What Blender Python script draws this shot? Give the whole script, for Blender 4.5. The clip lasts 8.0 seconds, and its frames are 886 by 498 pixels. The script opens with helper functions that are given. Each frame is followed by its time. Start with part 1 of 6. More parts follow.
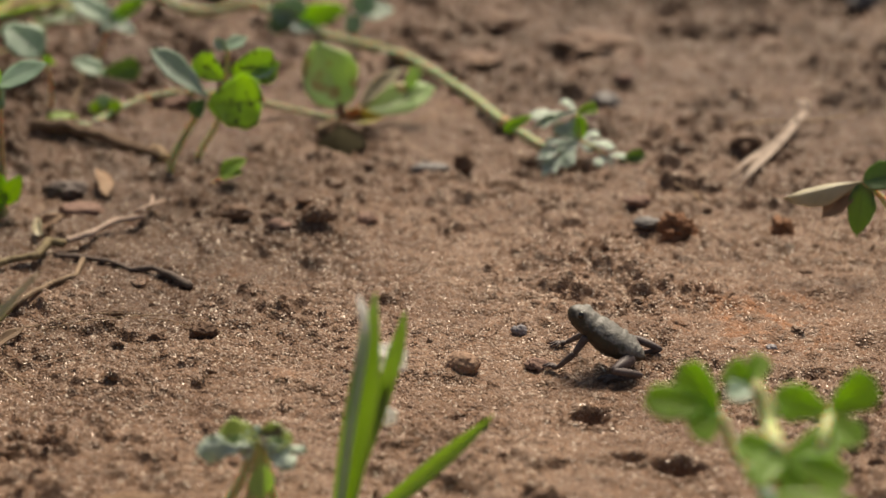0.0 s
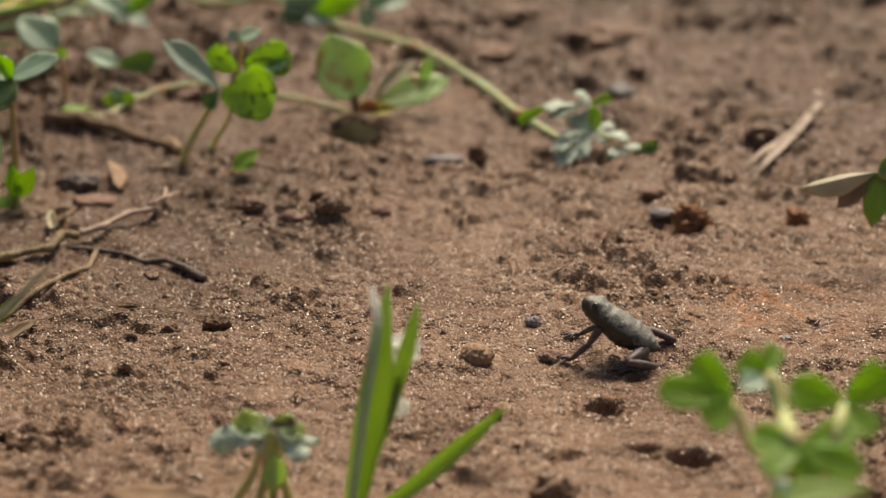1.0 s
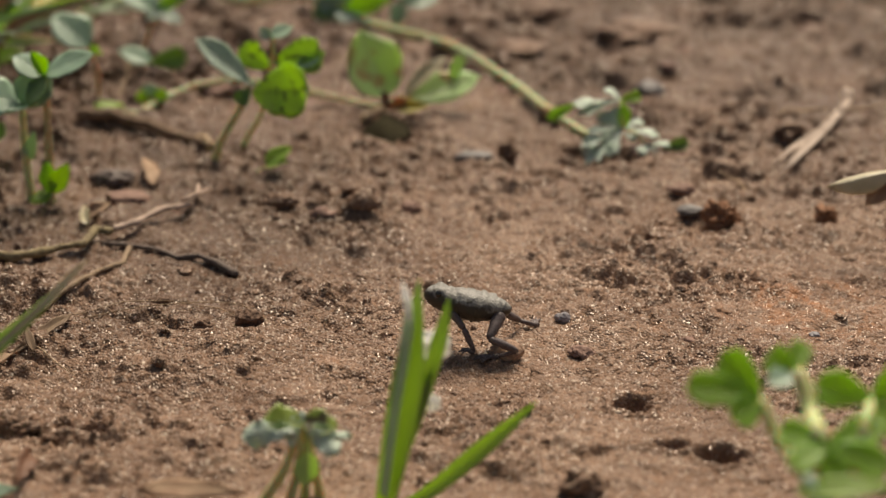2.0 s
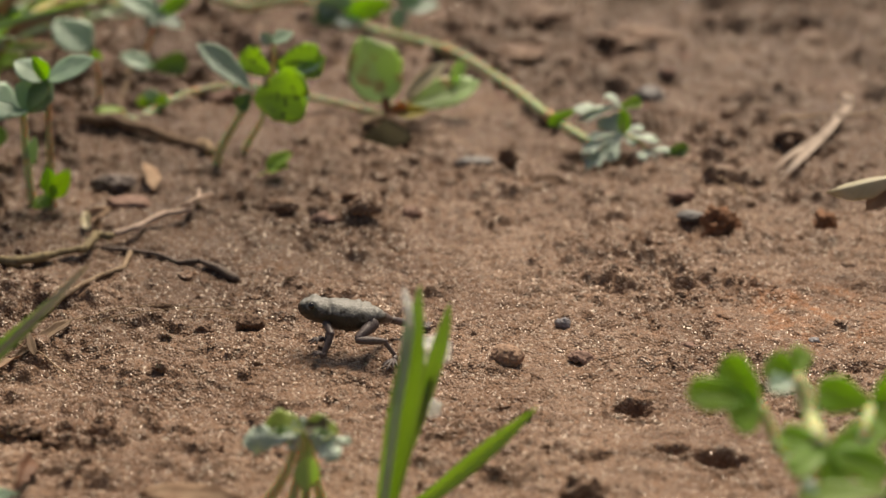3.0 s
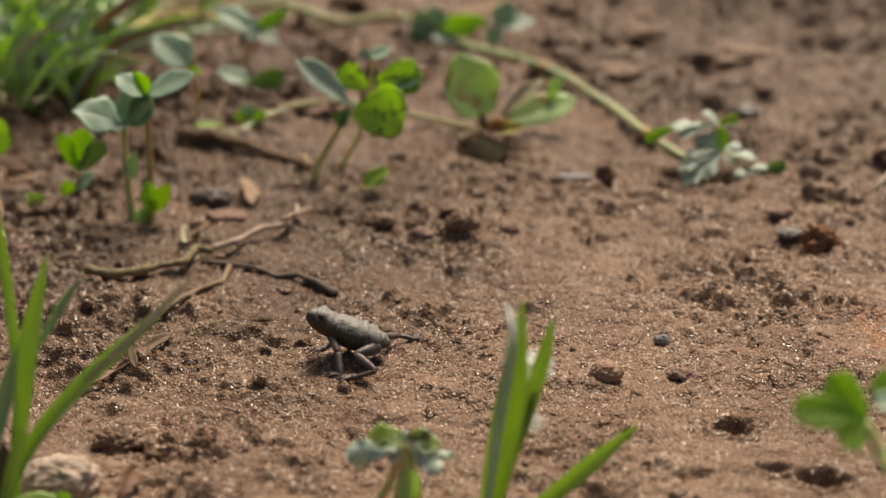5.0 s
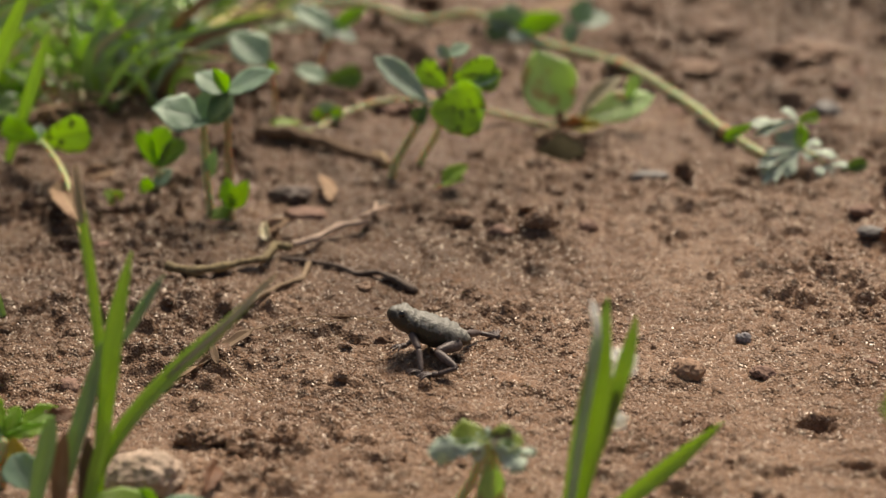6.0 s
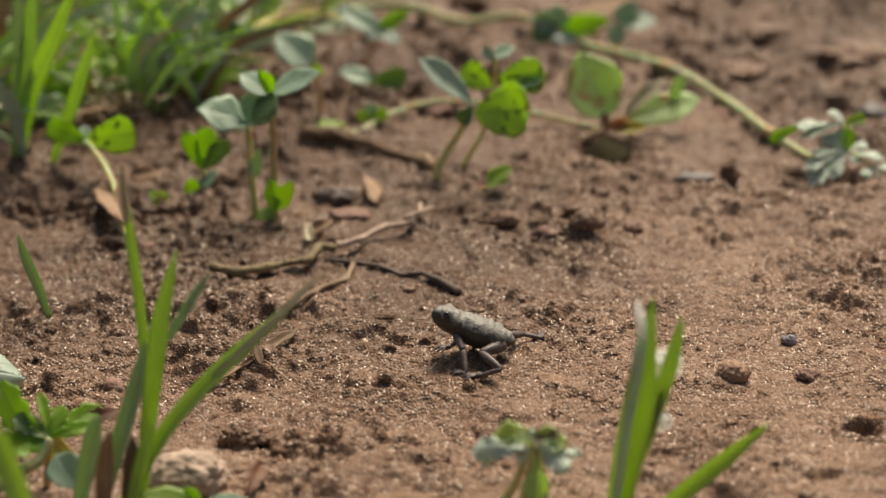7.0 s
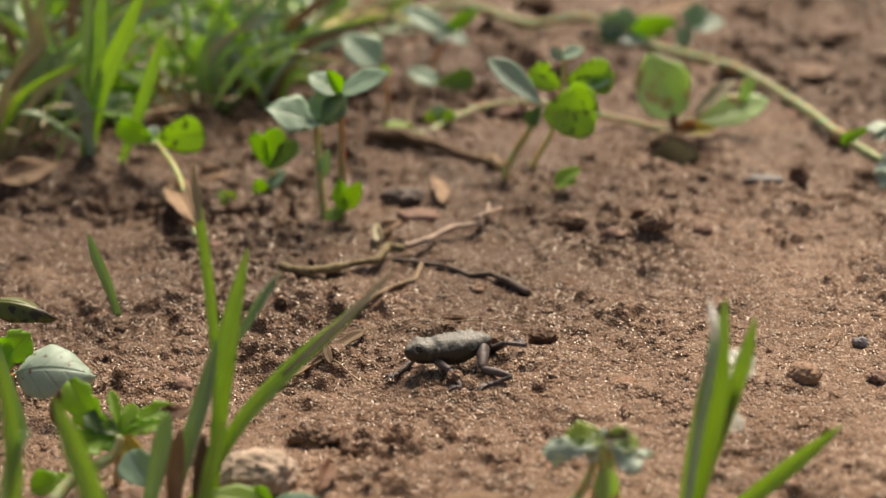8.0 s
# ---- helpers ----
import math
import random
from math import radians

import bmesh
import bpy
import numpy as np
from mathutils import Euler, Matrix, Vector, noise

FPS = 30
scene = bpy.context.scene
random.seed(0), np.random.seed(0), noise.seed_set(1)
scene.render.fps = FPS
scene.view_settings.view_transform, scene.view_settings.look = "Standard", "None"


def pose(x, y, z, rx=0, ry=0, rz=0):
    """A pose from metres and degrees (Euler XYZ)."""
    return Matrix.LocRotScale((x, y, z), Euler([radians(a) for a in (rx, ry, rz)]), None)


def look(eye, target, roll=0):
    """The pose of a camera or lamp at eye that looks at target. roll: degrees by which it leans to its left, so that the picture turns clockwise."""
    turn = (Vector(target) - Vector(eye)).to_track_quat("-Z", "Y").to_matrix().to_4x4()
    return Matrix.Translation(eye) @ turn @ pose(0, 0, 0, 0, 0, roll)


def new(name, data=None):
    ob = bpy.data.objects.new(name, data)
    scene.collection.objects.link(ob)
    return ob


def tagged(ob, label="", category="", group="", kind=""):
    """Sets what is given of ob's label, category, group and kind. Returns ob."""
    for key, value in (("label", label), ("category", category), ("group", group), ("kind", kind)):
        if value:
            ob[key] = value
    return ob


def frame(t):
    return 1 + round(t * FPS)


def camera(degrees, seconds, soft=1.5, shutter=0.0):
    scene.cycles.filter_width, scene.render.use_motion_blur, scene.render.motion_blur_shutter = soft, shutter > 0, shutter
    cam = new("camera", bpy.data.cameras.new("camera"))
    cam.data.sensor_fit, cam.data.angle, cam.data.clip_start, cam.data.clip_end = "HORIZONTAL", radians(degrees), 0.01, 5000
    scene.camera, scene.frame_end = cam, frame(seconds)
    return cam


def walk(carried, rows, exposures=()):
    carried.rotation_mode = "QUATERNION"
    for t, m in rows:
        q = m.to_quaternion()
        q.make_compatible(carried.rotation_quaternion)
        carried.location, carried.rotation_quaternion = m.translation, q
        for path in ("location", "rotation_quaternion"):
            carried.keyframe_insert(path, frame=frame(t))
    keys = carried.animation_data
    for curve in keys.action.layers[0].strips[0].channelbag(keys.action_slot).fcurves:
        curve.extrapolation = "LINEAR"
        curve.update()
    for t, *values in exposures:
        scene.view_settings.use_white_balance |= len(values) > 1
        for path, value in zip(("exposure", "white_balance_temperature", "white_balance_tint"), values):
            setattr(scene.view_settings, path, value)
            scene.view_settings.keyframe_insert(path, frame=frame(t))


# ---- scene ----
cam = camera(22.0, 8.0, soft=1.5)
cam.data.dof.use_dof = True
cam.data.dof.focus_distance = 0.314
cam.data.dof.aperture_fstop = 18.0
# seconds, eye x, y, z, yaw, pitch, roll
EXPOSURE, KELVIN = 0.02, 7700
PATH = [
    (0, 0.00000, 0.00000, 0.13034, 0.000, -22.000, 0.000),
    (0.25, 0.00014, 0.00048, 0.13004, -0.284, -21.922, -0.140),
    (0.5, 0.00027, 0.00096, 0.12974, 0.016, -21.853, -0.280),
    (0.75, 0.00041, 0.00082, 0.12966, 0.417, -22.069, -0.286),
    (1, 0.00055, 0.00068, 0.12958, 0.475, -22.136, -0.292),
    (1.25, 0.00043, -0.00066, 0.12997, 0.352, -22.124, -0.239),
    (1.5, 0.00032, -0.00200, 0.13035, 0.553, -22.215, -0.186),
    (1.75, 0.00030, -0.00183, 0.13061, 0.885, -22.183, -0.331),
    (2, 0.00028, -0.00165, 0.13087, 1.243, -22.277, -0.477),
    (2.2, 0.00026, -0.00174, 0.13093, 1.314, -22.251, -0.465),
    (3.3, 0.00011, -0.00226, 0.13124, 1.210, -22.028, -0.399),
    (3.5, 0.00009, -0.00235, 0.13130, 1.359, -21.873, -0.387),
    (4, -0.00016, -0.00255, 0.13141, 1.592, -21.804, -0.504),
    (4.5, -0.00155, -0.00272, 0.13110, 2.401, -21.691, -0.530),
    (4.7, -0.00196, -0.00270, 0.13102, 2.861, -21.676, -0.644),
    (5.8, -0.00418, -0.00254, 0.13057, 4.707, -21.687, -1.274),
    (6, -0.00459, -0.00251, 0.13049, 5.180, -21.656, -1.389),
    (6.5, -0.00439, -0.00221, 0.13006, 5.995, -21.600, -1.667),
    (7, -0.00474, -0.00232, 0.12985, 6.357, -21.508, -1.665),
    (7.5, -0.00517, -0.00226, 0.12950, 6.872, -21.408, -1.890),
    (8, -0.00626, -0.00226, 0.12897, 7.939, -21.320, -2.011),
]
walk(cam, [(t, pose(x, y, z, 90 + pitch, 0, yaw) @ pose(0, 0, 0, 0, 0, roll)) for t, x, y, z, yaw, pitch, roll in PATH], exposures=[(0.0, EXPOSURE, KELVIN, 10), (6.0, EXPOSURE + 0.03, KELVIN, 10), (8.0, EXPOSURE + 0.22, KELVIN, 10)])

# ---- light: bright hazy sky, soft sun from beyond the subject ----
SUN = Vector((0.15, 0.58, 0.82)).normalized()
world = bpy.data.worlds.new("world")
scene.world = world
world.use_nodes = True
wn = world.node_tree.nodes
sky = wn.new("ShaderNodeTexSky")
sky.sky_type = "NISHITA"
sky.sun_disc = False
sky.sun_elevation = math.asin(SUN.z)
sky.sun_rotation = math.atan2(SUN.x, SUN.y)
sky.dust_density = 3.0
world.node_tree.links.new(sky.outputs[0], wn["Background"].inputs[0])
wn["Background"].inputs[1].default_value = 0.063
sun = new("sun", bpy.data.lights.new("sun", "SUN"))
sun.data.energy = 4.8
sun.data.angle = radians(28)
sun.data.color = (1.0, 0.94, 0.86)
sun.matrix_world = look(tuple(SUN * 3), (0, 0, 0))

# ---- materials ----
def nodes_of(mat):
    return mat.node_tree.nodes, mat.node_tree.links


def material(name, base, dark, scale, rough=0.7, spec=0.3, bump=0.3, bump_size=0.0002, fine=4.0, spots=None, soft=0.0):
    """A surface of two tones mixed by coarse and fine noise, with relief. scale: patches per metre."""
    mat = bpy.data.materials.new(name)
    mat.use_nodes = True
    n, l = nodes_of(mat)
    b = n["Principled BSDF"]
    co = n.new("ShaderNodeTexCoord")
    n1 = n.new("ShaderNodeTexNoise")
    n1.inputs["Scale"].default_value = scale
    n1.inputs["Detail"].default_value = 6
    n2 = n.new("ShaderNodeTexNoise")
    n2.inputs["Scale"].default_value = scale * fine
    n2.inputs["Detail"].default_value = 3
    mix = n.new("ShaderNodeMix")
    mix.data_type = "RGBA"
    mix.inputs[6].default_value = (*dark, 1)
    mix.inputs[7].default_value = (*base, 1)
    add = n.new("ShaderNodeMath")
    add.operation = "MULTIPLY_ADD"
    add.inputs[1].default_value = 0.7
    ramp = n.new("ShaderNodeMapRange")
    ramp.inputs[1].default_value = 0.55
    ramp.inputs[2].default_value = 1.1
    l.new(co.outputs["Object"], n1.inputs["Vector"])
    l.new(co.outputs["Object"], n2.inputs["Vector"])
    l.new(n1.outputs[0], add.inputs[0])
    l.new(n2.outputs[0], add.inputs[2])
    l.new(add.outputs[0], ramp.inputs[0])
    l.new(ramp.outputs[0], mix.inputs[0])
    colour = mix.outputs[2]
    if spots:
        v = n.new("ShaderNodeTexNoise")
        v.inputs["Scale"].default_value = spots[1]
        v.inputs["Detail"].default_value = 2
        r = n.new("ShaderNodeMapRange")
        r.inputs[1].default_value = spots[2]
        r.inputs[2].default_value = spots[2] + 0.05
        m2 = n.new("ShaderNodeMix")
        m2.data_type = "RGBA"
        m2.inputs[7].default_value = (*spots[0], 1)
        l.new(co.outputs["Object"], v.inputs["Vector"])
        l.new(v.outputs[0], r.inputs[0])
        l.new(r.outputs[0], m2.inputs[0])
        l.new(colour, m2.inputs[6])
        colour = m2.outputs[2]
    l.new(colour, b.inputs["Base Color"])
    b.inputs["Roughness"].default_value = rough
    b.inputs["Specular IOR Level"].default_value = spec
    b.inputs["Subsurface Weight"].default_value = soft
    b.inputs["Subsurface Scale"].default_value = 0.0012
    bp = n.new("ShaderNodeBump")
    bp.inputs["Strength"].default_value = bump
    bp.inputs["Distance"].default_value = bump_size
    l.new(n2.outputs[0], bp.inputs["Height"])
    l.new(bp.outputs[0], b.inputs["Normal"])
    return mat


def soil_material(name, light, dark, warm):
    """Sandy loam: damp and dry patches, rusty stains, grains with small glints."""
    mat = bpy.data.materials.new(name)
    mat.use_nodes = True
    n, l = nodes_of(mat)
    b = n["Principled BSDF"]
    co = n.new("ShaderNodeTexCoord")

    def noise_at(scale, detail):
        t = n.new("ShaderNodeTexNoise")
        t.inputs["Scale"].default_value = scale
        t.inputs["Detail"].default_value = detail
        l.new(co.outputs["Object"], t.inputs["Vector"])
        return t.outputs[0]

    def ranged(value, a, c, to0=0.0, to1=1.0):
        r = n.new("ShaderNodeMapRange")
        for i, v in ((1, a), (2, c), (3, to0), (4, to1)):
            r.inputs[i].default_value = v
        l.new(value, r.inputs[0])
        return r.outputs[0]

    def mixed(fac, a, c):
        m = n.new("ShaderNodeMix")
        m.data_type = "RGBA"
        l.new(fac, m.inputs[0])
        for i, v in ((6, a), (7, c)):
            if isinstance(v, tuple):
                m.inputs[i].default_value = (*v, 1)
            else:
                l.new(v, m.inputs[i])
        return m.outputs[2]

    damp = ranged(noise_at(55, 7), 0.34, 0.64)
    colour = mixed(damp, dark, light)
    # darker stretches, some of them damp, and a rusty stain, each with its own ragged outline
    def tinted_patch(colour, centre, r0, r1, tint, scale, lo, hi, most):
        dist = n.new("ShaderNodeVectorMath")
        dist.operation = "DISTANCE"
        l.new(co.outputs["Object"], dist.inputs[0])
        dist.inputs[1].default_value = centre
        blot = n.new("ShaderNodeMath")
        blot.operation = "MULTIPLY"
        l.new(ranged(dist.outputs["Value"], r0, r1, 1.0, 0.0), blot.inputs[0])
        l.new(ranged(noise_at(scale, 5), lo, hi, 0.0, most), blot.inputs[1])
        return mixed(blot.outputs[0], colour, tint)

    for centre, r0, r1 in DARKENED:
        colour = tinted_patch(colour, centre, r0, r1, tuple(c * 0.62 for c in dark), 42, 0.26, 0.52, 0.9)
    colour = tinted_patch(colour, RUST, 0.004, 0.016, warm, 260, 0.45, 0.62, 0.75)
    colour = mixed(ranged(noise_at(110, 3), 0.62, 0.76, 0.0, 0.18), colour, warm)
    # grains: each cell its own tone
    vor = n.new("ShaderNodeTexVoronoi")
    vor.inputs["Scale"].default_value = 2600
    l.new(co.outputs["Object"], vor.inputs["Vector"])
    sep = n.new("ShaderNodeSeparateColor")
    l.new(vor.outputs["Color"], sep.inputs[0])
    tone = ranged(sep.outputs[0], 0.0, 1.0, 0.74, 1.28)
    hsv = n.new("ShaderNodeHueSaturation")
    l.new(colour, hsv.inputs["Color"])
    l.new(tone, hsv.inputs["Value"])
    colour = hsv.outputs[0]
    # a few pale quartz grains
    colour = mixed(ranged(sep.outputs[1], 0.965, 0.975, 0.0, 0.75), colour, (0.55, 0.45, 0.36))
    l.new(colour, b.inputs["Base Color"])
    l.new(ranged(sep.outputs[2], 0.2, 0.95, 0.6, 0.22), b.inputs["Roughness"])
    # damp grains shine, some more than others
    l.new(ranged(sep.outputs[2], 0.3, 0.95, 0.1, 0.9), b.inputs["Specular IOR Level"])
    b.inputs["Specular Tint"].default_value = (1.0, 0.89, 0.80, 1)
    bp = n.new("ShaderNodeBump")
    bp.inputs["Strength"].default_value = 1.0
    bp.inputs["Distance"].default_value = 0.00027
    high = n.new("ShaderNodeMath")
    high.operation = "SUBTRACT"
    l.new(noise_at(1100, 4), high.inputs[0])
    l.new(ranged(vor.outputs["Distance"], 0.0, 1.0, 0.0, 0.9), high.inputs[1])
    l.new(high.outputs[0], bp.inputs["Height"])
    l.new(bp.outputs[0], b.inputs["Normal"])
    return mat


def leaf_material(name, top, back, glow, vein, rough=0.42, spec=0.5, veins=9.0, blotch=None, amount=0.0, patch=420):
    """A thin leaf that lets light through: midrib and side veins along its own length, blotches, a waxy gloss."""
    mat = bpy.data.materials.new(name)
    mat.use_nodes = True
    n, l = nodes_of(mat)
    out = n["Material Output"]
    b = n["Principled BSDF"]
    uv = n.new("ShaderNodeUVMap")
    sep = n.new("ShaderNodeSeparateXYZ")
    l.new(uv.outputs[0], sep.inputs[0])
    co = n.new("ShaderNodeTexCoord")

    def math_node(op, a, c=None):
        m = n.new("ShaderNodeMath")
        m.operation = op
        for i, v in ((0, a), (1, c)):
            if v is None:
                continue
            if isinstance(v, (int, float)):
                m.inputs[i].default_value = v
            else:
                l.new(v, m.inputs[i])
        return m.outputs[0]

    across = math_node("ABSOLUTE", math_node("SUBTRACT", sep.outputs[1], 0.5))
    # side veins run outwards and forwards
    wave = math_node("FRACT", math_node("MULTIPLY", math_node("SUBTRACT", sep.outputs[0], math_node("MULTIPLY", across, 0.55)), veins))
    line = math_node("ABSOLUTE", math_node("SUBTRACT", wave, 0.5))
    side = n.new("ShaderNodeMapRange")
    for i, v in ((1, 0.0), (2, 0.13), (3, 0.42), (4, 0.0)):
        side.inputs[i].default_value = v
    l.new(line, side.inputs[0])
    mid = n.new("ShaderNodeMapRange")
    for i, v in ((1, 0.012), (2, 0.045), (3, 0.9), (4, 0.0)):
        mid.inputs[i].default_value = v
    l.new(across, mid.inputs[0])
    vfac = math_node("MAXIMUM", side.outputs[0], mid.outputs[0])
    n1 = n.new("ShaderNodeTexNoise")
    n1.inputs["Scale"].default_value = patch
    n1.inputs["Detail"].default_value = 5
    l.new(co.outputs["Object"], n1.inputs["Vector"])
    r1 = n.new("ShaderNodeMapRange")
    r1.inputs[1].default_value, r1.inputs[2].default_value = 0.35, 0.68
    l.new(n1.outputs[0], r1.inputs[0])
    m1 = n.new("ShaderNodeMix")
    m1.data_type = "RGBA"
    m1.inputs[6].default_value, m1.inputs[7].default_value = (*top, 1), (*back, 1)
    l.new(r1.outputs[0], m1.inputs[0])
    m2 = n.new("ShaderNodeMix")
    m2.data_type = "RGBA"
    m2.inputs[7].default_value = (*vein, 1)
    l.new(vfac, m2.inputs[0])
    l.new(m1.outputs[2], m2.inputs[6])
    colour = m2.outputs[2]
    through_colour = n.new("ShaderNodeMix")
    through_colour.data_type = "RGBA"
    through_colour.inputs[6].default_value, through_colour.inputs[7].default_value = (*glow, 1), (*[c * 0.72 for c in glow], 1)
    l.new(vfac, through_colour.inputs[0])
    passed = through_colour.outputs[2]
    if blotch:
        n2 = n.new("ShaderNodeTexNoise")
        n2.inputs["Scale"].default_value = patch * 1.6
        n2.inputs["Detail"].default_value = 4
        l.new(co.outputs["Object"], n2.inputs["Vector"])
        r2 = n.new("ShaderNodeMapRange")
        r2.inputs[1].default_value, r2.inputs[2].default_value = 0.66 - 0.22 * amount, 0.70 - 0.2 * amount
        l.new(n2.outputs[0], r2.inputs[0])
        outs = []
        for c in (colour, passed):
            m3 = n.new("ShaderNodeMix")
            m3.data_type = "RGBA"
            m3.inputs[7].default_value = (*blotch, 1)
            l.new(r2.outputs[0], m3.inputs[0])
            l.new(c, m3.inputs[6])
            outs.append(m3.outputs[2])
        colour, passed = outs
    l.new(colour, b.inputs["Base Color"])
    b.inputs["Roughness"].default_value = rough
    b.inputs["Specular IOR Level"].default_value = spec
    bp = n.new("ShaderNodeBump")
    bp.inputs["Strength"].default_value = 0.5
    bp.inputs["Distance"].default_value = 0.0002
    grain = n.new("ShaderNodeTexNoise")
    grain.inputs["Scale"].default_value = 2600
    l.new(co.outputs["Object"], grain.inputs["Vector"])
    l.new(math_node("SUBTRACT", math_node("MULTIPLY", grain.outputs[0], 0.5), vfac), bp.inputs["Height"])
    l.new(bp.outputs[0], b.inputs["Normal"])
    tr = n.new("ShaderNodeBsdfTranslucent")
    l.new(passed, tr.inputs["Color"])
    mx = n.new("ShaderNodeAddShader")
    l.new(b.outputs[0], mx.inputs[0])
    l.new(tr.outputs[0], mx.inputs[1])
    l.new(mx.outputs[0], out.inputs["Surface"])
    return mat


RUST = (0.0453, 0.2963, 0.0007)
# middles and reaches of darker stretches of soil, damp on the left
# the second paints the weeds' shade into the soil; the third only darkens the far right
DARKENED = [((-0.1122, 0.3257, 0.0007), 0.02, 0.06), ((-0.1068, 0.4190, 0.0006), 0.05, 0.10), ((0.0477, 0.4198, 0.0000), 0.04, 0.10), ((-0.0516, 0.3494, -0.0011), 0.018, 0.045), ((-0.0400, 0.3213, 0.0004), 0.008, 0.028), ((-0.0600, 0.3200, 0.0000), 0.026, 0.060), ((-0.1021, 0.3093, 0.0017), 0.015, 0.045)]
SOIL = soil_material("sandy_soil", (0.234, 0.145, 0.098), (0.166, 0.096, 0.062), (0.33, 0.14, 0.06))
CLOD = material("soil_clod", (0.37, 0.24, 0.17), (0.27, 0.168, 0.114), 600, rough=0.85, spec=0.3, bump=0.5, bump_size=0.0002)
BLUESTONE = material("mauve_grey_stone", (0.27, 0.25, 0.265), (0.17, 0.155, 0.165), 600, rough=0.55, spec=0.4, bump=0.5)
DARKCLOD = material("dark_soil", (0.175, 0.105, 0.07), (0.11, 0.066, 0.045), 500, rough=0.85, bump=1.0, bump_size=0.0003)
CHAR = material("charred_lump", (0.17, 0.13, 0.115), (0.085, 0.062, 0.055), 400, rough=0.6, spec=0.4, bump=0.9)
SLATE = material("blue_grey_stone", (0.165, 0.15, 0.145), (0.10, 0.088, 0.086), 600, rough=0.55, spec=0.5, bump=0.6)
PALE = material("pale_stone", (0.54, 0.42, 0.34), (0.36, 0.26, 0.2), 300, rough=0.85, bump=0.5, bump_size=0.0002, spots=((0.22, 0.15, 0.11), 520, 0.70))
PINK = material("pinkish_stone", (0.32, 0.20, 0.155), (0.16, 0.09, 0.07), 500, rough=0.8, bump=0.7)
STRAW = material("dry_straw", (0.46, 0.34, 0.22), (0.25, 0.16, 0.09), 700, rough=0.7, bump=0.5)
TWIG = material("dry_twig", (0.34, 0.245, 0.16), (0.15, 0.10, 0.065), 700, rough=0.8, bump=0.9)
PINKTWIG = material("pinkish_twig", (0.60, 0.46, 0.37), (0.38, 0.26, 0.20), 700, rough=0.75, bump=0.8)
OLIVETWIG = material("olive_twig", (0.30, 0.24, 0.13), (0.12, 0.085, 0.05), 420, rough=0.8, bump=0.9)
DARKTWIG = material("dark_twig", (0.17, 0.128, 0.105), (0.08, 0.06, 0.05), 700, rough=0.75, bump=0.9)
ROOT = material("brown_root", (0.26, 0.17, 0.11), (0.11, 0.07, 0.045), 500, rough=0.8, bump=0.9)
DEAD = leaf_material("dead_leaf", (0.34, 0.23, 0.15), (0.22, 0.13, 0.08), (0.12, 0.06, 0.03), (0.42, 0.31, 0.2), rough=0.7, spec=0.25)
SCRAP = leaf_material("dark_dry_leaf", (0.20, 0.135, 0.085), (0.12, 0.078, 0.05), (0.05, 0.03, 0.015), (0.25, 0.17, 0.1), rough=0.7, spec=0.25)
BROWN = leaf_material("brown_leaf", (0.16, 0.07, 0.035), (0.09, 0.04, 0.02), (0.10, 0.035, 0.01), (0.22, 0.1, 0.05), rough=0.6)
STEM = material("green_stem", (0.60, 0.66, 0.32), (0.43, 0.48, 0.21), 260, rough=0.5, spec=0.4, bump=0.4, soft=0.8)
STOLON = material("pale_green_stolon", (0.46, 0.53, 0.29), (0.31, 0.35, 0.17), 220, rough=0.5, spec=0.4, bump=0.4, soft=0.8)
REDSTEM = material("reddish_stem", (0.52, 0.47, 0.25), (0.38, 0.28, 0.16), 240, rough=0.55, bump=0.4, soft=0.8)
CLOVER = leaf_material("clover_leaf", (0.11, 0.18, 0.03), (0.08, 0.14, 0.025), (0.33, 0.50, 0.03), (0.13, 0.20, 0.04), spec=0.25)
SPOTTED = leaf_material("spotted_clover_leaf", (0.10, 0.16, 0.035), (0.07, 0.12, 0.025), (0.38, 0.54, 0.04), (0.09, 0.14, 0.03), blotch=(0.03, 0.04, 0.012), amount=0.34, patch=420)
GLAUCOUS = leaf_material("blue_green_leaf", (0.245, 0.34, 0.27), (0.16, 0.25, 0.185), (0.17, 0.24, 0.08), (0.28, 0.365, 0.28), rough=0.45, spec=0.4)
SILVER = leaf_material("silvery_leaf", (0.37, 0.45, 0.39), (0.26, 0.35, 0.28), (0.14, 0.19, 0.07), (0.26, 0.31, 0.19), rough=0.4, spec=0.55, veins=6)
WHITISH = leaf_material("downy_leaf", (0.50, 0.56, 0.50), (0.33, 0.41, 0.34), (0.16, 0.21, 0.09), (0.46, 0.54, 0.46), rough=0.5, veins=4)
OLD = leaf_material("ageing_leaf", (0.20, 0.31, 0.14), (0.29, 0.37, 0.20), (0.34, 0.45, 0.11), (0.36, 0.40, 0.24), blotch=(0.27, 0.23, 0.09), amount=0.32, patch=160, veins=7)
YELLOW = leaf_material("yellowed_leaf", (0.40, 0.36, 0.035), (0.32, 0.27, 0.04), (0.25, 0.2, 0.01), (0.42, 0.36, 0.1))
AMBER = leaf_material("amber_leaf", (0.30, 0.16, 0.04), (0.20, 0.09, 0.03), (0.2, 0.09, 0.01), (0.34, 0.2, 0.08), rough=0.5)
MOULD = leaf_material("mouldering_leaf", (0.036, 0.030, 0.014), (0.022, 0.018, 0.009), (0.01, 0.01, 0.003), (0.03, 0.026, 0.013), rough=0.9, spec=0.08)
PALESTRAW = leaf_material("pale_dry_leaf", (0.48, 0.39, 0.32), (0.34, 0.26, 0.21), (0.12, 0.09, 0.07), (0.56, 0.46, 0.38), rough=0.7, spec=0.25, veins=0.0)
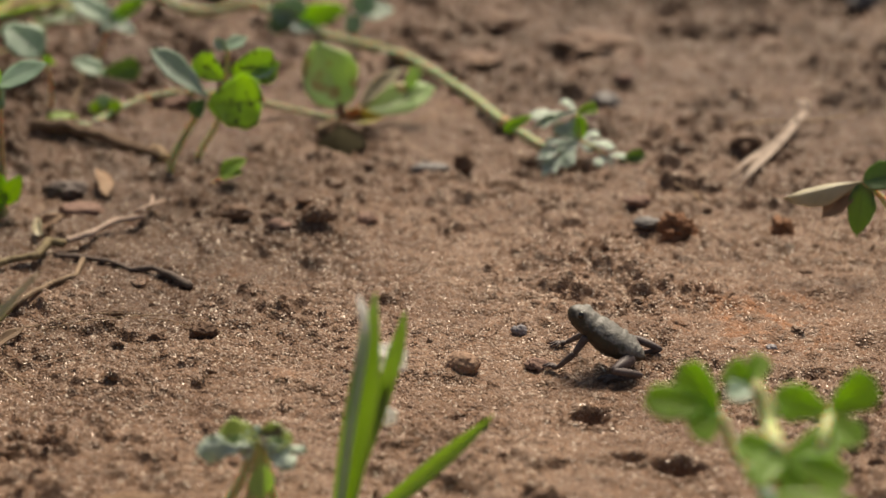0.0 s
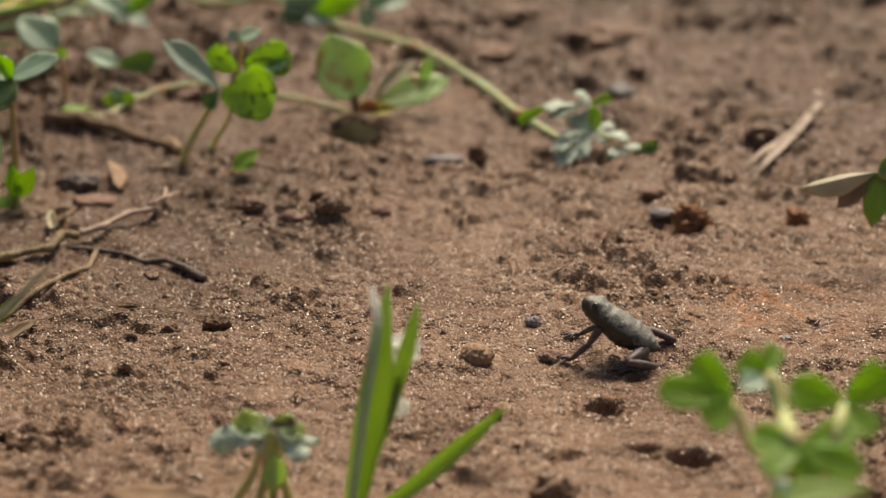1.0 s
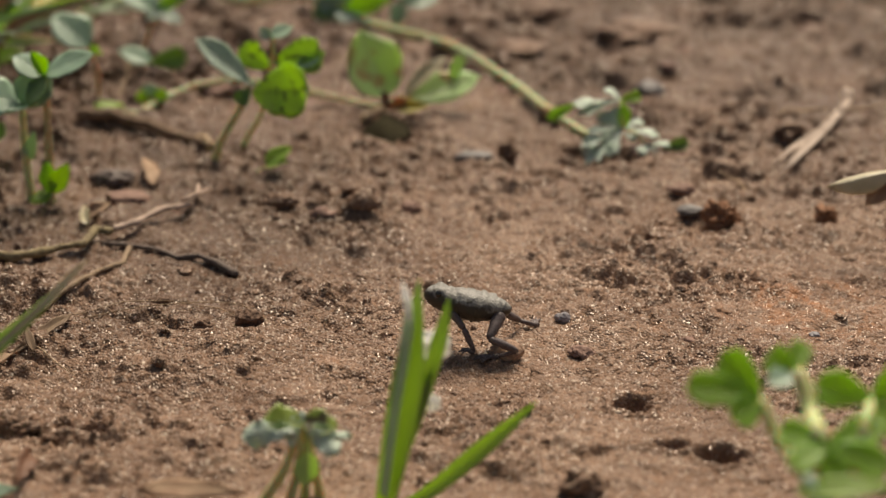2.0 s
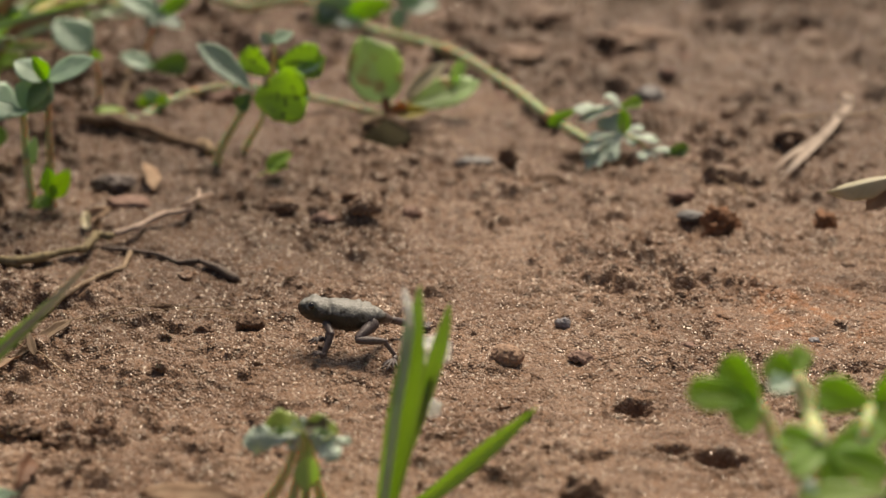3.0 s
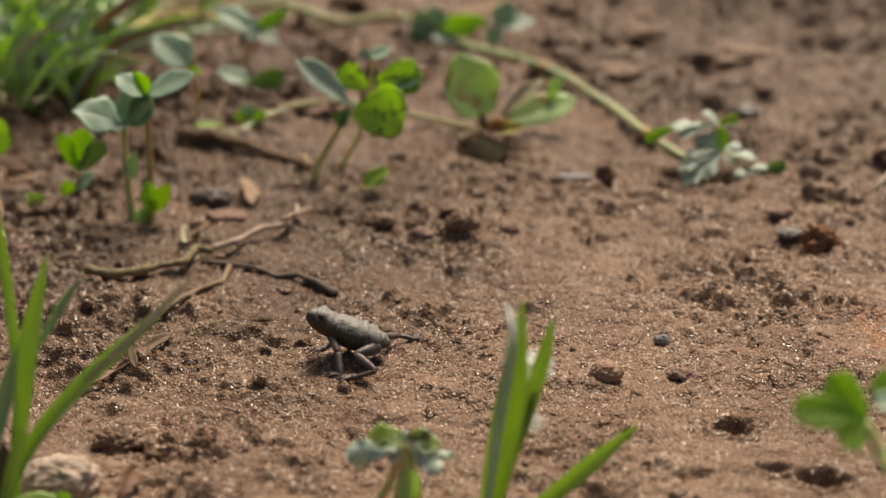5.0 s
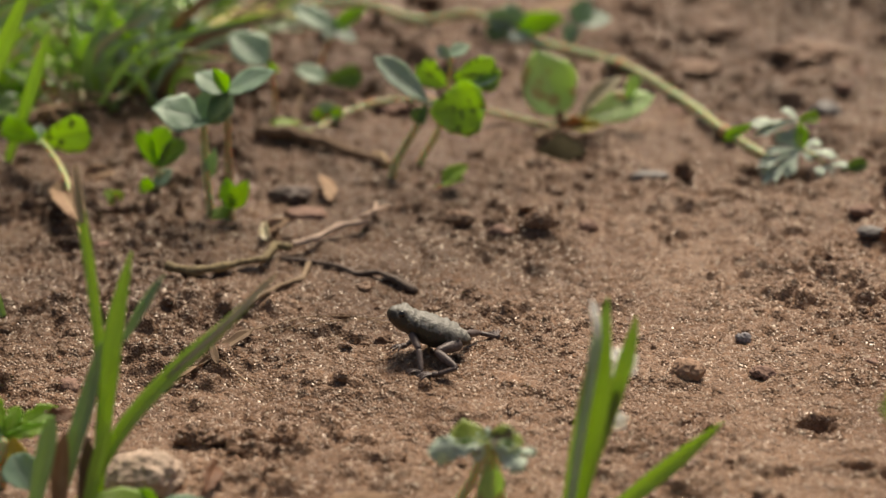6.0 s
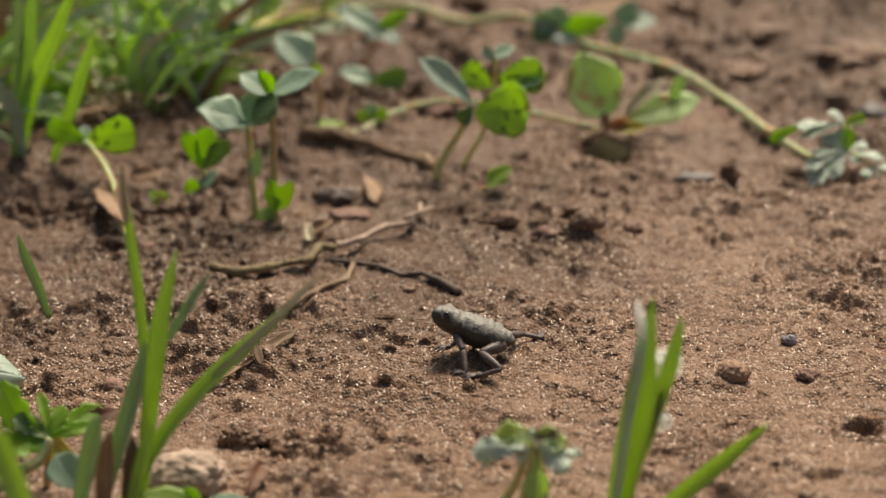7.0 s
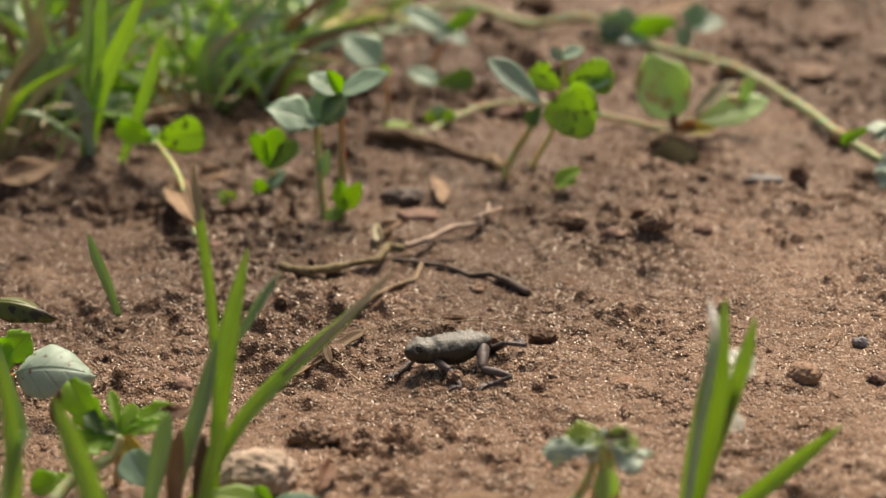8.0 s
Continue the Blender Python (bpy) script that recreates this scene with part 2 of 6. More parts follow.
PRICKED = leaf_material("pale_pricked_leaf", (0.37, 0.46, 0.40), (0.30, 0.38, 0.32), (0.14, 0.19, 0.08), (0.24, 0.31, 0.25), rough=0.5, spec=0.35, veins=4.0, blotch=(0.16, 0.10, 0.06), amount=0.12, patch=520)
REDCLOD = material("reddish_clod", (0.30, 0.15, 0.082), (0.19, 0.09, 0.05), 500, rough=0.85, bump=1.0, bump_size=0.0003)
LIME = leaf_material("young_leaf", (0.15, 0.225, 0.04), (0.11, 0.18, 0.03), (0.27, 0.38, 0.02), (0.18, 0.27, 0.06), spec=0.3)
DARKOLIVE = leaf_material("dark_olive_leaf", (0.13, 0.15, 0.03), (0.07, 0.075, 0.02), (0.10, 0.11, 0.01), (0.12, 0.13, 0.035), blotch=(0.04, 0.028, 0.014), amount=0.5, patch=260)
CUPPED = leaf_material("cupped_leaflet", (0.20, 0.26, 0.05), (0.13, 0.18, 0.035), (0.25, 0.30, 0.03), (0.16, 0.2, 0.05), blotch=(0.07, 0.055, 0.02), amount=0.55, patch=420)
PALEEDGE = leaf_material("pale_grass_margin", (0.36, 0.43, 0.34), (0.28, 0.36, 0.27), (0.26, 0.33, 0.24), (0.38, 0.45, 0.36), veins=0.0)
DARKLEAF = leaf_material("dark_green_leaf", (0.09, 0.15, 0.05), (0.06, 0.11, 0.035), (0.14, 0.21, 0.02), (0.10, 0.16, 0.05), rough=0.42)
GRASS = leaf_material("grass_blade", (0.14, 0.21, 0.065), (0.105, 0.17, 0.05), (0.31, 0.42, 0.06), (0.19, 0.27, 0.08), veins=0.0, rough=0.4)
FARGRASS = leaf_material("mid_green_grass", (0.22, 0.31, 0.11), (0.16, 0.24, 0.08), (0.30, 0.42, 0.05), (0.19, 0.27, 0.1), veins=0.0, rough=0.4)
BLUEGRASS = leaf_material("blue_green_grass", (0.21, 0.29, 0.18), (0.16, 0.23, 0.13), (0.20, 0.28, 0.08), (0.2, 0.27, 0.15), veins=0.0, rough=0.38)
BUDPALE = leaf_material("pale_bud_leaf", (0.48, 0.42, 0.28), (0.38, 0.33, 0.2), (0.15, 0.14, 0.05), (0.5, 0.45, 0.32))
HUSK = leaf_material("white_husk", (0.78, 0.78, 0.75), (0.66, 0.65, 0.60), (0.5, 0.5, 0.5), (0.8, 0.8, 0.77), rough=0.6, spec=0.3)
SKIN = material("warty_skin", (0.275, 0.27, 0.25), (0.10, 0.095, 0.08), 620, rough=0.5, spec=0.45, bump=0.8, bump_size=0.00015, fine=5, spots=((0.08, 0.07, 0.055), 700, 0.66))


def flank_shade(mat, brown, height):
    """Puts shade into the skin colour: a pale back over dark brown flanks, with a ragged edge between them."""
    n, l = nodes_of(mat)
    b = n["Principled BSDF"]
    co, sep = n.new("ShaderNodeTexCoord"), n.new("ShaderNodeSeparateXYZ")
    l.new(co.outputs["Object"], sep.inputs[0])
    t = n.new("ShaderNodeTexNoise")
    t.inputs["Scale"].default_value = 750
    t.inputs["Detail"].default_value = 4
    l.new(co.outputs["Object"], t.inputs["Vector"])
    add = n.new("ShaderNodeMath")
    add.operation = "MULTIPLY_ADD"
    add.inputs[1].default_value = 0.0028
    l.new(t.outputs[0], add.inputs[0])
    l.new(sep.outputs[2], add.inputs[2])
    r = n.new("ShaderNodeMapRange")
    r.inputs[1].default_value, r.inputs[2].default_value = height + 0.0012, height + 0.0017
    l.new(add.outputs[0], r.inputs[0])
    m = n.new("ShaderNodeMix")
    m.data_type = "RGBA"
    m.inputs[6].default_value = (*brown, 1)
    l.new(b.inputs["Base Color"].links[0].from_socket, m.inputs[7])
    l.new(r.outputs[0], m.inputs[0])
    l.new(m.outputs[2], b.inputs["Base Color"])


flank_shade(SKIN, (0.05, 0.041, 0.028), 0.0006)
LIMB = material("limb_skin", (0.15, 0.116, 0.112), (0.065, 0.048, 0.046), 800, rough=0.5, spec=0.4, bump=0.6, bump_size=0.00012)
EYE = material("dark_eye", (0.02, 0.014, 0.009), (0.008, 0.006, 0.005), 900, rough=0.08, spec=0.7, bump=0.0)

# ---- shapes ----
def lattice(seed, x, y, cell):
    """Smooth noise of -1 to 1 over the plane, in cells of that many metres."""
    u, v = np.asarray(x) / cell, np.asarray(y) / cell
    i, j = np.floor(u).astype(np.int64), np.floor(v).astype(np.int64)
    fu, fv = u - i, v - j
    fu, fv = fu * fu * (3 - 2 * fu), fv * fv * (3 - 2 * fv)

    def rnd(a, b):
        h = (a * 374761393 + b * 668265263 + seed * 974634777) & 0x7FFFFFFF
        h = ((h ^ (h >> 13)) * 1274126177) & 0x7FFFFFFF
        h = ((h ^ (h >> 16)) * 668265263) & 0x7FFFFFFF
        return (h ^ (h >> 15)) % 65536 / 32767.5 - 1

    top = rnd(i, j) * (1 - fu) + rnd(i + 1, j) * fu
    low = rnd(i, j + 1) * (1 - fu) + rnd(i + 1, j + 1) * fu
    return top * (1 - fv) + low * fv


BANK_Y = 0.3430
# x, y, half length, half breadth, depth of hollows in the soil
HOLLOWS = [
    (0.0189, 0.2653, 0.0026, 0.0022, 0.0028),
    (0.0233, 0.2526, 0.0020, 0.0013, 0.0016),
    (0.0288, 0.2502, 0.0026, 0.0018, 0.0024),
    (-0.0502, 0.2553, 0.0028, 0.0018, 0.0020),
    (-0.0502, 0.2549, 0.0035, 0.0018, 0.0022),
    # added to free the withering clover's buried leaves and to shade the soil below them
    (-0.0178, 0.3730, 0.0065, 0.0070, 0.0024),
    # added only to deepen the shade under the lobed weed
    (0.0185, 0.3580, 0.0070, 0.0050, 0.0018),
    (-0.0774, 0.3972, 0.0040, 0.0045, 0.0040),
    (-0.0464, 0.3540, 0.0030, 0.0030, 0.0010),
    (-0.1074, 0.3387, 0.0110, 0.0022, 0.0055),
    (-0.0890, 0.3368, 0.0050, 0.0022, 0.0050),
    (-0.0919, 0.3212, 0.0045, 0.0026, 0.0032),
    (0.0160, 0.3158, 0.0030, 0.0024, 0.0010),
]


def cells(seed, x, y, size):
    """Scattered cells about that many metres wide: the distance from the nearest cell's middle (in cells) and that cell's own number of 0 to 1."""
    u, v = np.asarray(x) / size, np.asarray(y) / size
    i, j = np.floor(u).astype(np.int64), np.floor(v).astype(np.int64)
    best, own = np.full(u.shape, 9.0), np.zeros(u.shape)

    def rnd(a, b, k):
        h = (a * 374761393 + b * 668265263 + (seed * 7 + k) * 974634777) & 0x7FFFFFFF
        h = ((h ^ (h >> 13)) * 1274126177) & 0x7FFFFFFF
        h = ((h ^ (h >> 16)) * 668265263) & 0x7FFFFFFF
        return (h ^ (h >> 15)) % 65536 / 65535

    for di in (-1, 0, 1):
        for dj in (-1, 0, 1):
            a, b = i + di, j + dj
            d = np.hypot(a + 0.1 + 0.8 * rnd(a, b, 1) - u, b + 0.1 + 0.8 * rnd(a, b, 2) - v)
            near = d < best
            best, own = np.where(near, d, best), np.where(near, rnd(a, b, 3), own)
    return best, own


def ground_height(x, y):
    """Height of the soil: swells, crumbs and hollows, fading to a plain sheet far away."""
    x, y = np.asarray(x, float), np.asarray(y, float)
    far = np.clip((np.hypot(x + 0.03, y - 0.36) - 0.26) / 0.25, 0, 1)
    beyond = np.clip((y - 0.325) / 0.05, 0, 1)
    rough = np.clip(1.0 + 0.45 * lattice(3, x, y, 0.026) + 0.40 * lattice(4, x, y, 0.009), 0.45, 1.6)
    # crumbs: rounded lumps of all sizes parted by narrow clefts
    wx = x + 0.0007 * lattice(31, x, y, 0.0031) + 0.0003 * lattice(33, x, y, 0.0011)
    wy = y + 0.0007 * lattice(32, x, y, 0.0029) + 0.0003 * lattice(34, x, y, 0.0012)

    def lumps(seed, size, some=0.0):
        d, own = cells(seed, wx, wy * 1.12, size)
        return np.clip((own - some) / (1 - some), 0, 1) * np.clip(1 - 1.9 * d * d, -0.18, 1)

    # trodden smoother along the open middle
    calm = 1 - 0.3 * np.exp(-(((y - 0.279) / 0.014) ** 4)) * np.exp(-(((x + 0.012) / 0.05) ** 4)) - 0.3 * np.exp(-(((y - 0.250) / 0.022) ** 4)) * np.exp(-(((x - 0.015) / 0.034) ** 4))
    # settled and smoother round the creeping weeds
    for cx, cy, a, b in ((-0.024, 0.384, 0.036, 0.015), (0.020, 0.363, 0.014, 0.010)):
        calm = calm * (1 - 0.7 * np.exp(-(((x - cx) / a) ** 4) - ((y - cy) / b) ** 4))
    h = calm * (0.0008 * lattice(1, x, y, 0.045) + 0.0008 * lattice(2, x, y, 0.015) + (0.0007 + 0.0009 * beyond) * lattice(5, x, y, 0.0068))
    h = h + calm * rough * (1 + 0.35 * beyond) * (0.0014 * lumps(41, 0.0074, 0.35) + (0.0010 + 0.0004 * beyond) * lumps(42, 0.0038, 0.3) + 0.00082 * lumps(43, 0.0021, 0.15))
    h = h + rough * np.clip(0.3 + 0.7 * calm, 0, 1) * (0.00046 * lumps(44, 0.0012) + 0.00016 * lattice(14, 0.8 * x + 0.6 * y, y - 0.6 * x, 0.0009)) - 0.0006
    for cx, cy, a, b, depth in HOLLOWS:
        wob = 1 + 0.6 * lattice(11, x, y, 0.0019) + 0.35 * lattice(12, x, y, 0.0009)
        d2 = (((x - cx) / a) ** 2 + ((y - cy) / b) ** 2) * wob
        h = h - depth * np.exp(-((1.35 * d2) ** 2.2)) + 0.25 * depth * np.exp(-((d2 - 1.9) ** 2) * 1.5)
    # a low swell under the trodden middle
    h = h + 0.0015 * np.exp(-(((x + 0.036) / 0.015) ** 4) - (((y - 0.2755) / 0.0085) ** 4))
    # a low bank beyond, towards the weeds
    bank = np.clip((y - BANK_Y - 0.1 * (x + 0.11) - 0.0015 * lattice(13, x, y, 0.009)) / 0.004, 0, 1) * np.clip((-0.062 - x) / 0.03, 0, 1)
    h = h + 0.0022 * bank * bank * (3 - 2 * bank)
    return h * (1 - far)


def gz(x, y):
    return float(ground_height(x, y))


def mesh_object(name, verts, faces, mat, parent=None, label="", smooth=True, uvs=None):
    me = bpy.data.meshes.new(name)
    me.from_pydata([tuple(map(float, v)) for v in verts], [], faces)
    me.materials.append(mat)
    if smooth:
        me.polygons.foreach_set("use_smooth", [True] * len(me.polygons))
    if uvs is not None:
        layer = me.uv_layers.new(name="uv")
        idx = np.empty(len(me.loops), dtype=np.int32)
        me.loops.foreach_get("vertex_index", idx)
        layer.data.foreach_set("uv", np.asarray(uvs, dtype=np.float32)[idx].ravel())
    me.update()
    ob = new(name, me)
    if parent is not None:
        ob.parent = parent
        ob.matrix_parent_inverse = Matrix.Translation(-Vector(parent.location))
    if label:
        ob["label"] = label
    return ob


def thing(name, at, label, category, group="", kind=""):
    ob = new(name)
    ob.location = at
    ob.empty_display_size = 0.002
    return tagged(ob, label, category, group, kind)


def glide(points, steps):
    """A smooth curve through the points."""
    p = [Vector(q) for q in points]
    if len(p) == 2:
        return [p[0].lerp(p[1], i / steps) for i in range(steps + 1)]
    out = []
    for k in range(len(p) - 1):
        a, b, c, d = p[max(k - 1, 0)], p[k], p[k + 1], p[min(k + 2, len(p) - 1)]
        for i in range(steps):
            t = i / steps
            out.append(0.5 * ((2 * b) + (c - a) * t + (2 * a - 5 * b + 4 * c - d) * t * t + (3 * b - a - 3 * c + d) * t ** 3))
    out.append(p[-1])
    return out


def tube_data(points, r0, r1, steps=7, seg=9, knobs=0.0, seed=0, ends=0.35):
    line = glide(points, steps)
    verts, faces = [], []
    side = None
    n = len(line)
    for i, q in enumerate(line):
        t = (line[min(i + 1, n - 1)] - line[max(i - 1, 0)]).normalized()
        if side is None:
            side = t.orthogonal().normalized()
        side = (side - t * side.dot(t)).normalized()
        up = t.cross(side)
        f = i / (n - 1)
        r = r0 + (r1 - r0) * f
        r *= 1 + knobs * noise.noise(Vector((seed * 7.3, f * 9.0, 0.5)))
        if i in (0, n - 1):
            r *= ends
        for k in range(seg):
            a = 2 * math.pi * k / seg
            rr = r * (1 + 0.5 * knobs * noise.noise(Vector((math.cos(a) * 1.5 + seed, math.sin(a) * 1.5, f * 14))))
            verts.append(q + side * math.cos(a) * rr + up * math.sin(a) * rr)
    for i in range(n - 1):
        for k in range(seg):
            faces.append((i * seg + k, i * seg + (k + 1) % seg, (i + 1) * seg + (k + 1) % seg, (i + 1) * seg + k))
    faces.append(tuple(range(seg))[::-1])
    faces.append(tuple((n - 1) * seg + k for k in range(seg)))
    return verts, faces


def tube(name, points, r0, r1, mat, parent=None, label="", **kw):
    v, f = tube_data(points, r0, r1, **kw)
    return mesh_object(name, v, f, mat, parent, label)


SHAPES = {
    "oval": lambda s: math.sin(math.pi * s ** 0.85) ** 0.72,
    "clover": lambda s: (s ** 0.62) * max(0.0, 1 - s ** 5) ** 0.5 * 1.12,
    "drop": lambda s: math.sin(math.pi * s ** 1.35) ** 0.75,
    "lance": lambda s: math.sin(math.pi * s ** 0.75) ** 0.9,
    "toothed": lambda s: (s ** 0.6) * max(0.0, 1 - s ** 4) ** 0.5 * (1.0 + 0.16 * math.sin(s * 26)),
    "wedge": lambda s: (0.16 + 0.84 * s ** 1.15) * max(0.0, 1 - s ** 5) ** 0.55,
}


def leaf_data(base, tip, width, face, shape="oval", fold=0.15, droop=0.0, ripple=0.06, seed=0, ns=16, nu=10, thick=0.00010, notch=0.0):
    """A leaf from base to tip that turns its upper side towards face. fold: how far the halves rise; droop: how far the tip curls down."""
    base, tip = Vector(base), Vector(tip)
    ax = tip - base
    length = ax.length
    ax.normalize()
    up = Vector(face)
    up = (up - ax * up.dot(ax)).normalized()
    side = up.cross(ax)
    rng = random.Random(seed * 31 + 5)
    ph = [rng.uniform(0, 6.28) for _ in range(4)]
    tops, lows, uvs = [], [], []
    for i in range(ns + 1):
        s = i / ns
        w = width / 2 * max(0.02, SHAPES[shape](min(max(s, 0.0), 1.0)))
        for j in range(nu + 1):
            u = 2 * j / nu - 1
            ww = w * (1 + 0.05 * math.sin(9 * s + ph[0] + u * 2) + 0.03 * math.sin(23 * s + ph[1]))
            along = s * length * (1 + 0.03 * math.sin(u * 3 + ph[2])) - notch * length * s ** 6 * (1 - abs(u)) ** 2
            z = fold * abs(u) ** 1.3 * ww + ripple * width * 0.35 * (math.sin(7 * s + ph[3]) * u + 0.6 * math.sin(13 * s + 4 * u + ph[0]) * u * u)
            z += droop * length * (0.25 - (s - 0.5) ** 2) - abs(droop) * 0.12 * length * u * u
            q = base + ax * along + side * ww * u + up * z
            tops.append(q + up * thick * 0.5)
            lows.append(q - up * thick * 0.5)
            uvs.append((s, (u + 1) / 2))
    m = nu + 1
    n = len(tops)
    faces = []
    for i in range(ns):
        for j in range(nu):
            a, b, c, d = i * m + j, i * m + j + 1, (i + 1) * m + j + 1, (i + 1) * m + j
            faces.append((a, d, c, b))
            faces.append((n + a, n + b, n + c, n + d))
    rim = [j for j in range(m)] + [i * m + nu for i in range(1, ns + 1)] + [ns * m + j for j in range(nu - 1, -1, -1)] + [i * m for i in range(ns - 1, 0, -1)]
    for k in range(len(rim)):
        a, b = rim[k], rim[(k + 1) % len(rim)]
        faces.append((a, b, n + b, n + a))
    return tops + lows, faces, uvs + uvs


def leaf(name, base, tip, width, face, mat, parent=None, label="", **kw):
    v, f, uv = leaf_data(base, tip, width, face, **kw)
    return mesh_object(name, v, f, mat, parent, label, uvs=uv)


def joined(pieces):
    verts, faces, uvs = [], [], []
    for v, f, *u in pieces:
        k = len(verts)
        verts += list(v)
        faces += [tuple(i + k for i in q) for q in f]
        uvs += list(u[0]) if u else [(0.0, 0.25)] * len(v)
    return verts, faces, uvs


def lobed(name, hub, tips, width, face, mat, parent=None, label="", seed=0, droop=0.12):
    """A leaf cut deep into lobes, each with two teeth beside its tip."""
    hub = Vector(hub)
    pieces = []
    for k, tip in enumerate(tips):
        d = Vector(tip) - hub
        up = Vector(face)
        up = (up - d * up.dot(d) / d.length_squared).normalized()
        lift = up * 0.00005 * k
        pieces.append(leaf_data(hub + lift, hub + d + lift, width, up, shape="wedge", fold=0.3, droop=droop, ripple=0.08, seed=seed * 5 + k, ns=14, nu=6))
        for a in (-0.55, 0.55):
            q = hub + d * 0.52 + lift * 1.5 + up * droop * d.length * 0.24
            pieces.append(leaf_data(q, q + Matrix.Rotation(a, 3, up) @ d * 0.42, width * 0.5, up, shape="lance", fold=0.25, droop=droop * 0.5, ripple=0.05, seed=seed * 7 + k, ns=8, nu=4))
    v, f, uv = joined(pieces)
    return mesh_object(name, v, f, mat, parent, label, uvs=uv)


def blade_data(points, width, face, fold=0.35, steps=9, nu=6, thick=0.00012, taper=1.0, base_width=0.55, tip_start=0.55, twist=0.0):
    """A grass blade along a curve, turned towards face, narrowing to its tip."""
    line = glide(points, steps)
    n = len(line)
    tops, lows, uvs = [], [], []
    for i, q in enumerate(line):
        s = i / (n - 1)
        t = (line[min(i + 1, n - 1)] - line[max(i - 1, 0)]).normalized()
        up = Vector(face)
        up = (up - t * up.dot(t)).normalized()
        up = Matrix.Rotation(twist * s, 3, t) @ up
        side = up.cross(t)
        w = width / 2 * (base_width + (1 - base_width) * min(1, s / 0.4))
        if s > tip_start:
            w *= max(0.05, 1 - ((s - tip_start) / (1 - tip_start)) ** (1.6 * taper))
        for j in range(nu + 1):
            u = 2 * j / nu - 1
            p = q + side * w * u + up * fold * w * abs(u)
            tops.append(p + up * thick / 2)
            lows.append(p - up * thick / 2)
            uvs.append((s, (u + 1) / 2))
    m, k = nu + 1, len(tops)
    faces = []
    for i in range(n - 1):
        for j in range(nu):
            a, b, c, d = i * m + j, i * m + j + 1, (i + 1) * m + j + 1, (i + 1) * m + j
            faces.append((a, d, c, b))
            faces.append((k + a, k + b, k + c, k + d))
    rim = [j for j in range(m)] + [i * m + nu for i in range(1, n)] + [(n - 1) * m + j for j in range(nu - 1, -1, -1)] + [i * m for i in range(n - 2, 0, -1)]
    for i in range(len(rim)):
        a, b = rim[i], rim[(i + 1) % len(rim)]
        faces.append((a, b, k + b, k + a))
    return tops + lows, faces, uvs + uvs


def blade(name, points, width, face, mat, parent=None, label="", **kw):
    v, f, uv = blade_data(points, width, face, **kw)
    return mesh_object(name, v, f, mat, parent, label, uvs=uv)


def lump(name, at, size, mat, seed, label, category, rough=0.35, sink=0.3, detail=4, turn=0.0, group="", flat=False):
    """A clod or stone, half sunk in the soil."""
    bm = bmesh.new()
    bmesh.ops.create_icosphere(bm, subdivisions=detail, radius=1)
    rot = Matrix.Rotation(radians(turn), 3, "Z")
    for v in bm.verts:
        q = v.co.copy()
        d = 1 + rough * noise.noise(q * 1.3 + Vector((seed * 3.1, 0, 0))) + rough * 0.6 * noise.noise(q * 3.1 + Vector((0, seed * 2.7, 0))) + rough * 0.35 * noise.noise(q * 7 + Vector((0, 0, seed))) + rough * 0.16 * noise.noise(q * 15 + Vector((seed, 0, 0)))
        if flat:
            d = min(d, 1.05)
            q.z = max(min(q.z, 0.55), -0.9)
        v.co = rot @ Vector((q.x * d * size[0], q.y * d * size[1], q.z * d * size[2]))
    me = bpy.data.meshes.new(name)
    bm.to_mesh(me)
    bm.free()
    me.materials.append(mat)
    me.polygons.foreach_set("use_smooth", [True] * len(me.polygons))
    ob = new(name, me)
    x, y = at[0], at[1]
    ob.location = (x, y, gz(x, y) + size[2] * (1 - 2 * sink))
    return tagged(ob, label, category, group)


def on_soil(p, lift=0.0):
    return Vector((p[0], p[1], gz(p[0], p[1]) + lift))


# ---- the ground: one sheet, fine where it is seen near ----
def axis_steps(lo, hi, step, grow, limit):
    inside = [lo]
    while inside[-1] < hi:
        inside.append(inside[-1] + step(inside[-1]))
    right, d = [inside[-1]], step(hi)
    while right[-1] < limit:
        d *= grow
        right.append(right[-1] + d)
    left, d = [lo], step(lo)
    while left[-1] > -limit:
        d *= grow
        left.append(left[-1] - d)
    return np.array(left[:0:-1] + inside + right[1:])


xs = axis_steps(-0.185, 0.105, lambda v: 0.00031, 1.35, 60)
ys = axis_steps(0.222, 0.50, lambda v: 0.00031 + 0.0010 * max(0, v - 0.26), 1.35, 60)
gx, gy = np.meshgrid(xs, ys)
gh = ground_height(gx, gy)
nx, ny = len(xs), len(ys)
me = bpy.data.meshes.new("ground")
quad = np.arange(nx * ny).reshape(ny, nx)
corners = np.stack([quad[:-1, :-1], quad[:-1, 1:], quad[1:, 1:], quad[1:, :-1]], -1).reshape(-1, 4)
me.vertices.add(nx * ny)
me.vertices.foreach_set("co", np.stack([gx, gy, gh], -1).astype(np.float32).ravel())
me.loops.add(corners.size)
me.loops.foreach_set("vertex_index", corners.astype(np.int32).ravel())
me.polygons.add(len(corners))
me.polygons.foreach_set("loop_start", np.arange(0, corners.size, 4, dtype=np.int32))
me.polygons.foreach_set("use_smooth", np.ones(len(corners), dtype=bool))
me.materials.append(SOIL)
me.update(calc_edges=True)
ground = tagged(new("ground", me), "reddish-brown sandy soil with crumbs and small hollows", "soil", kind="structure")


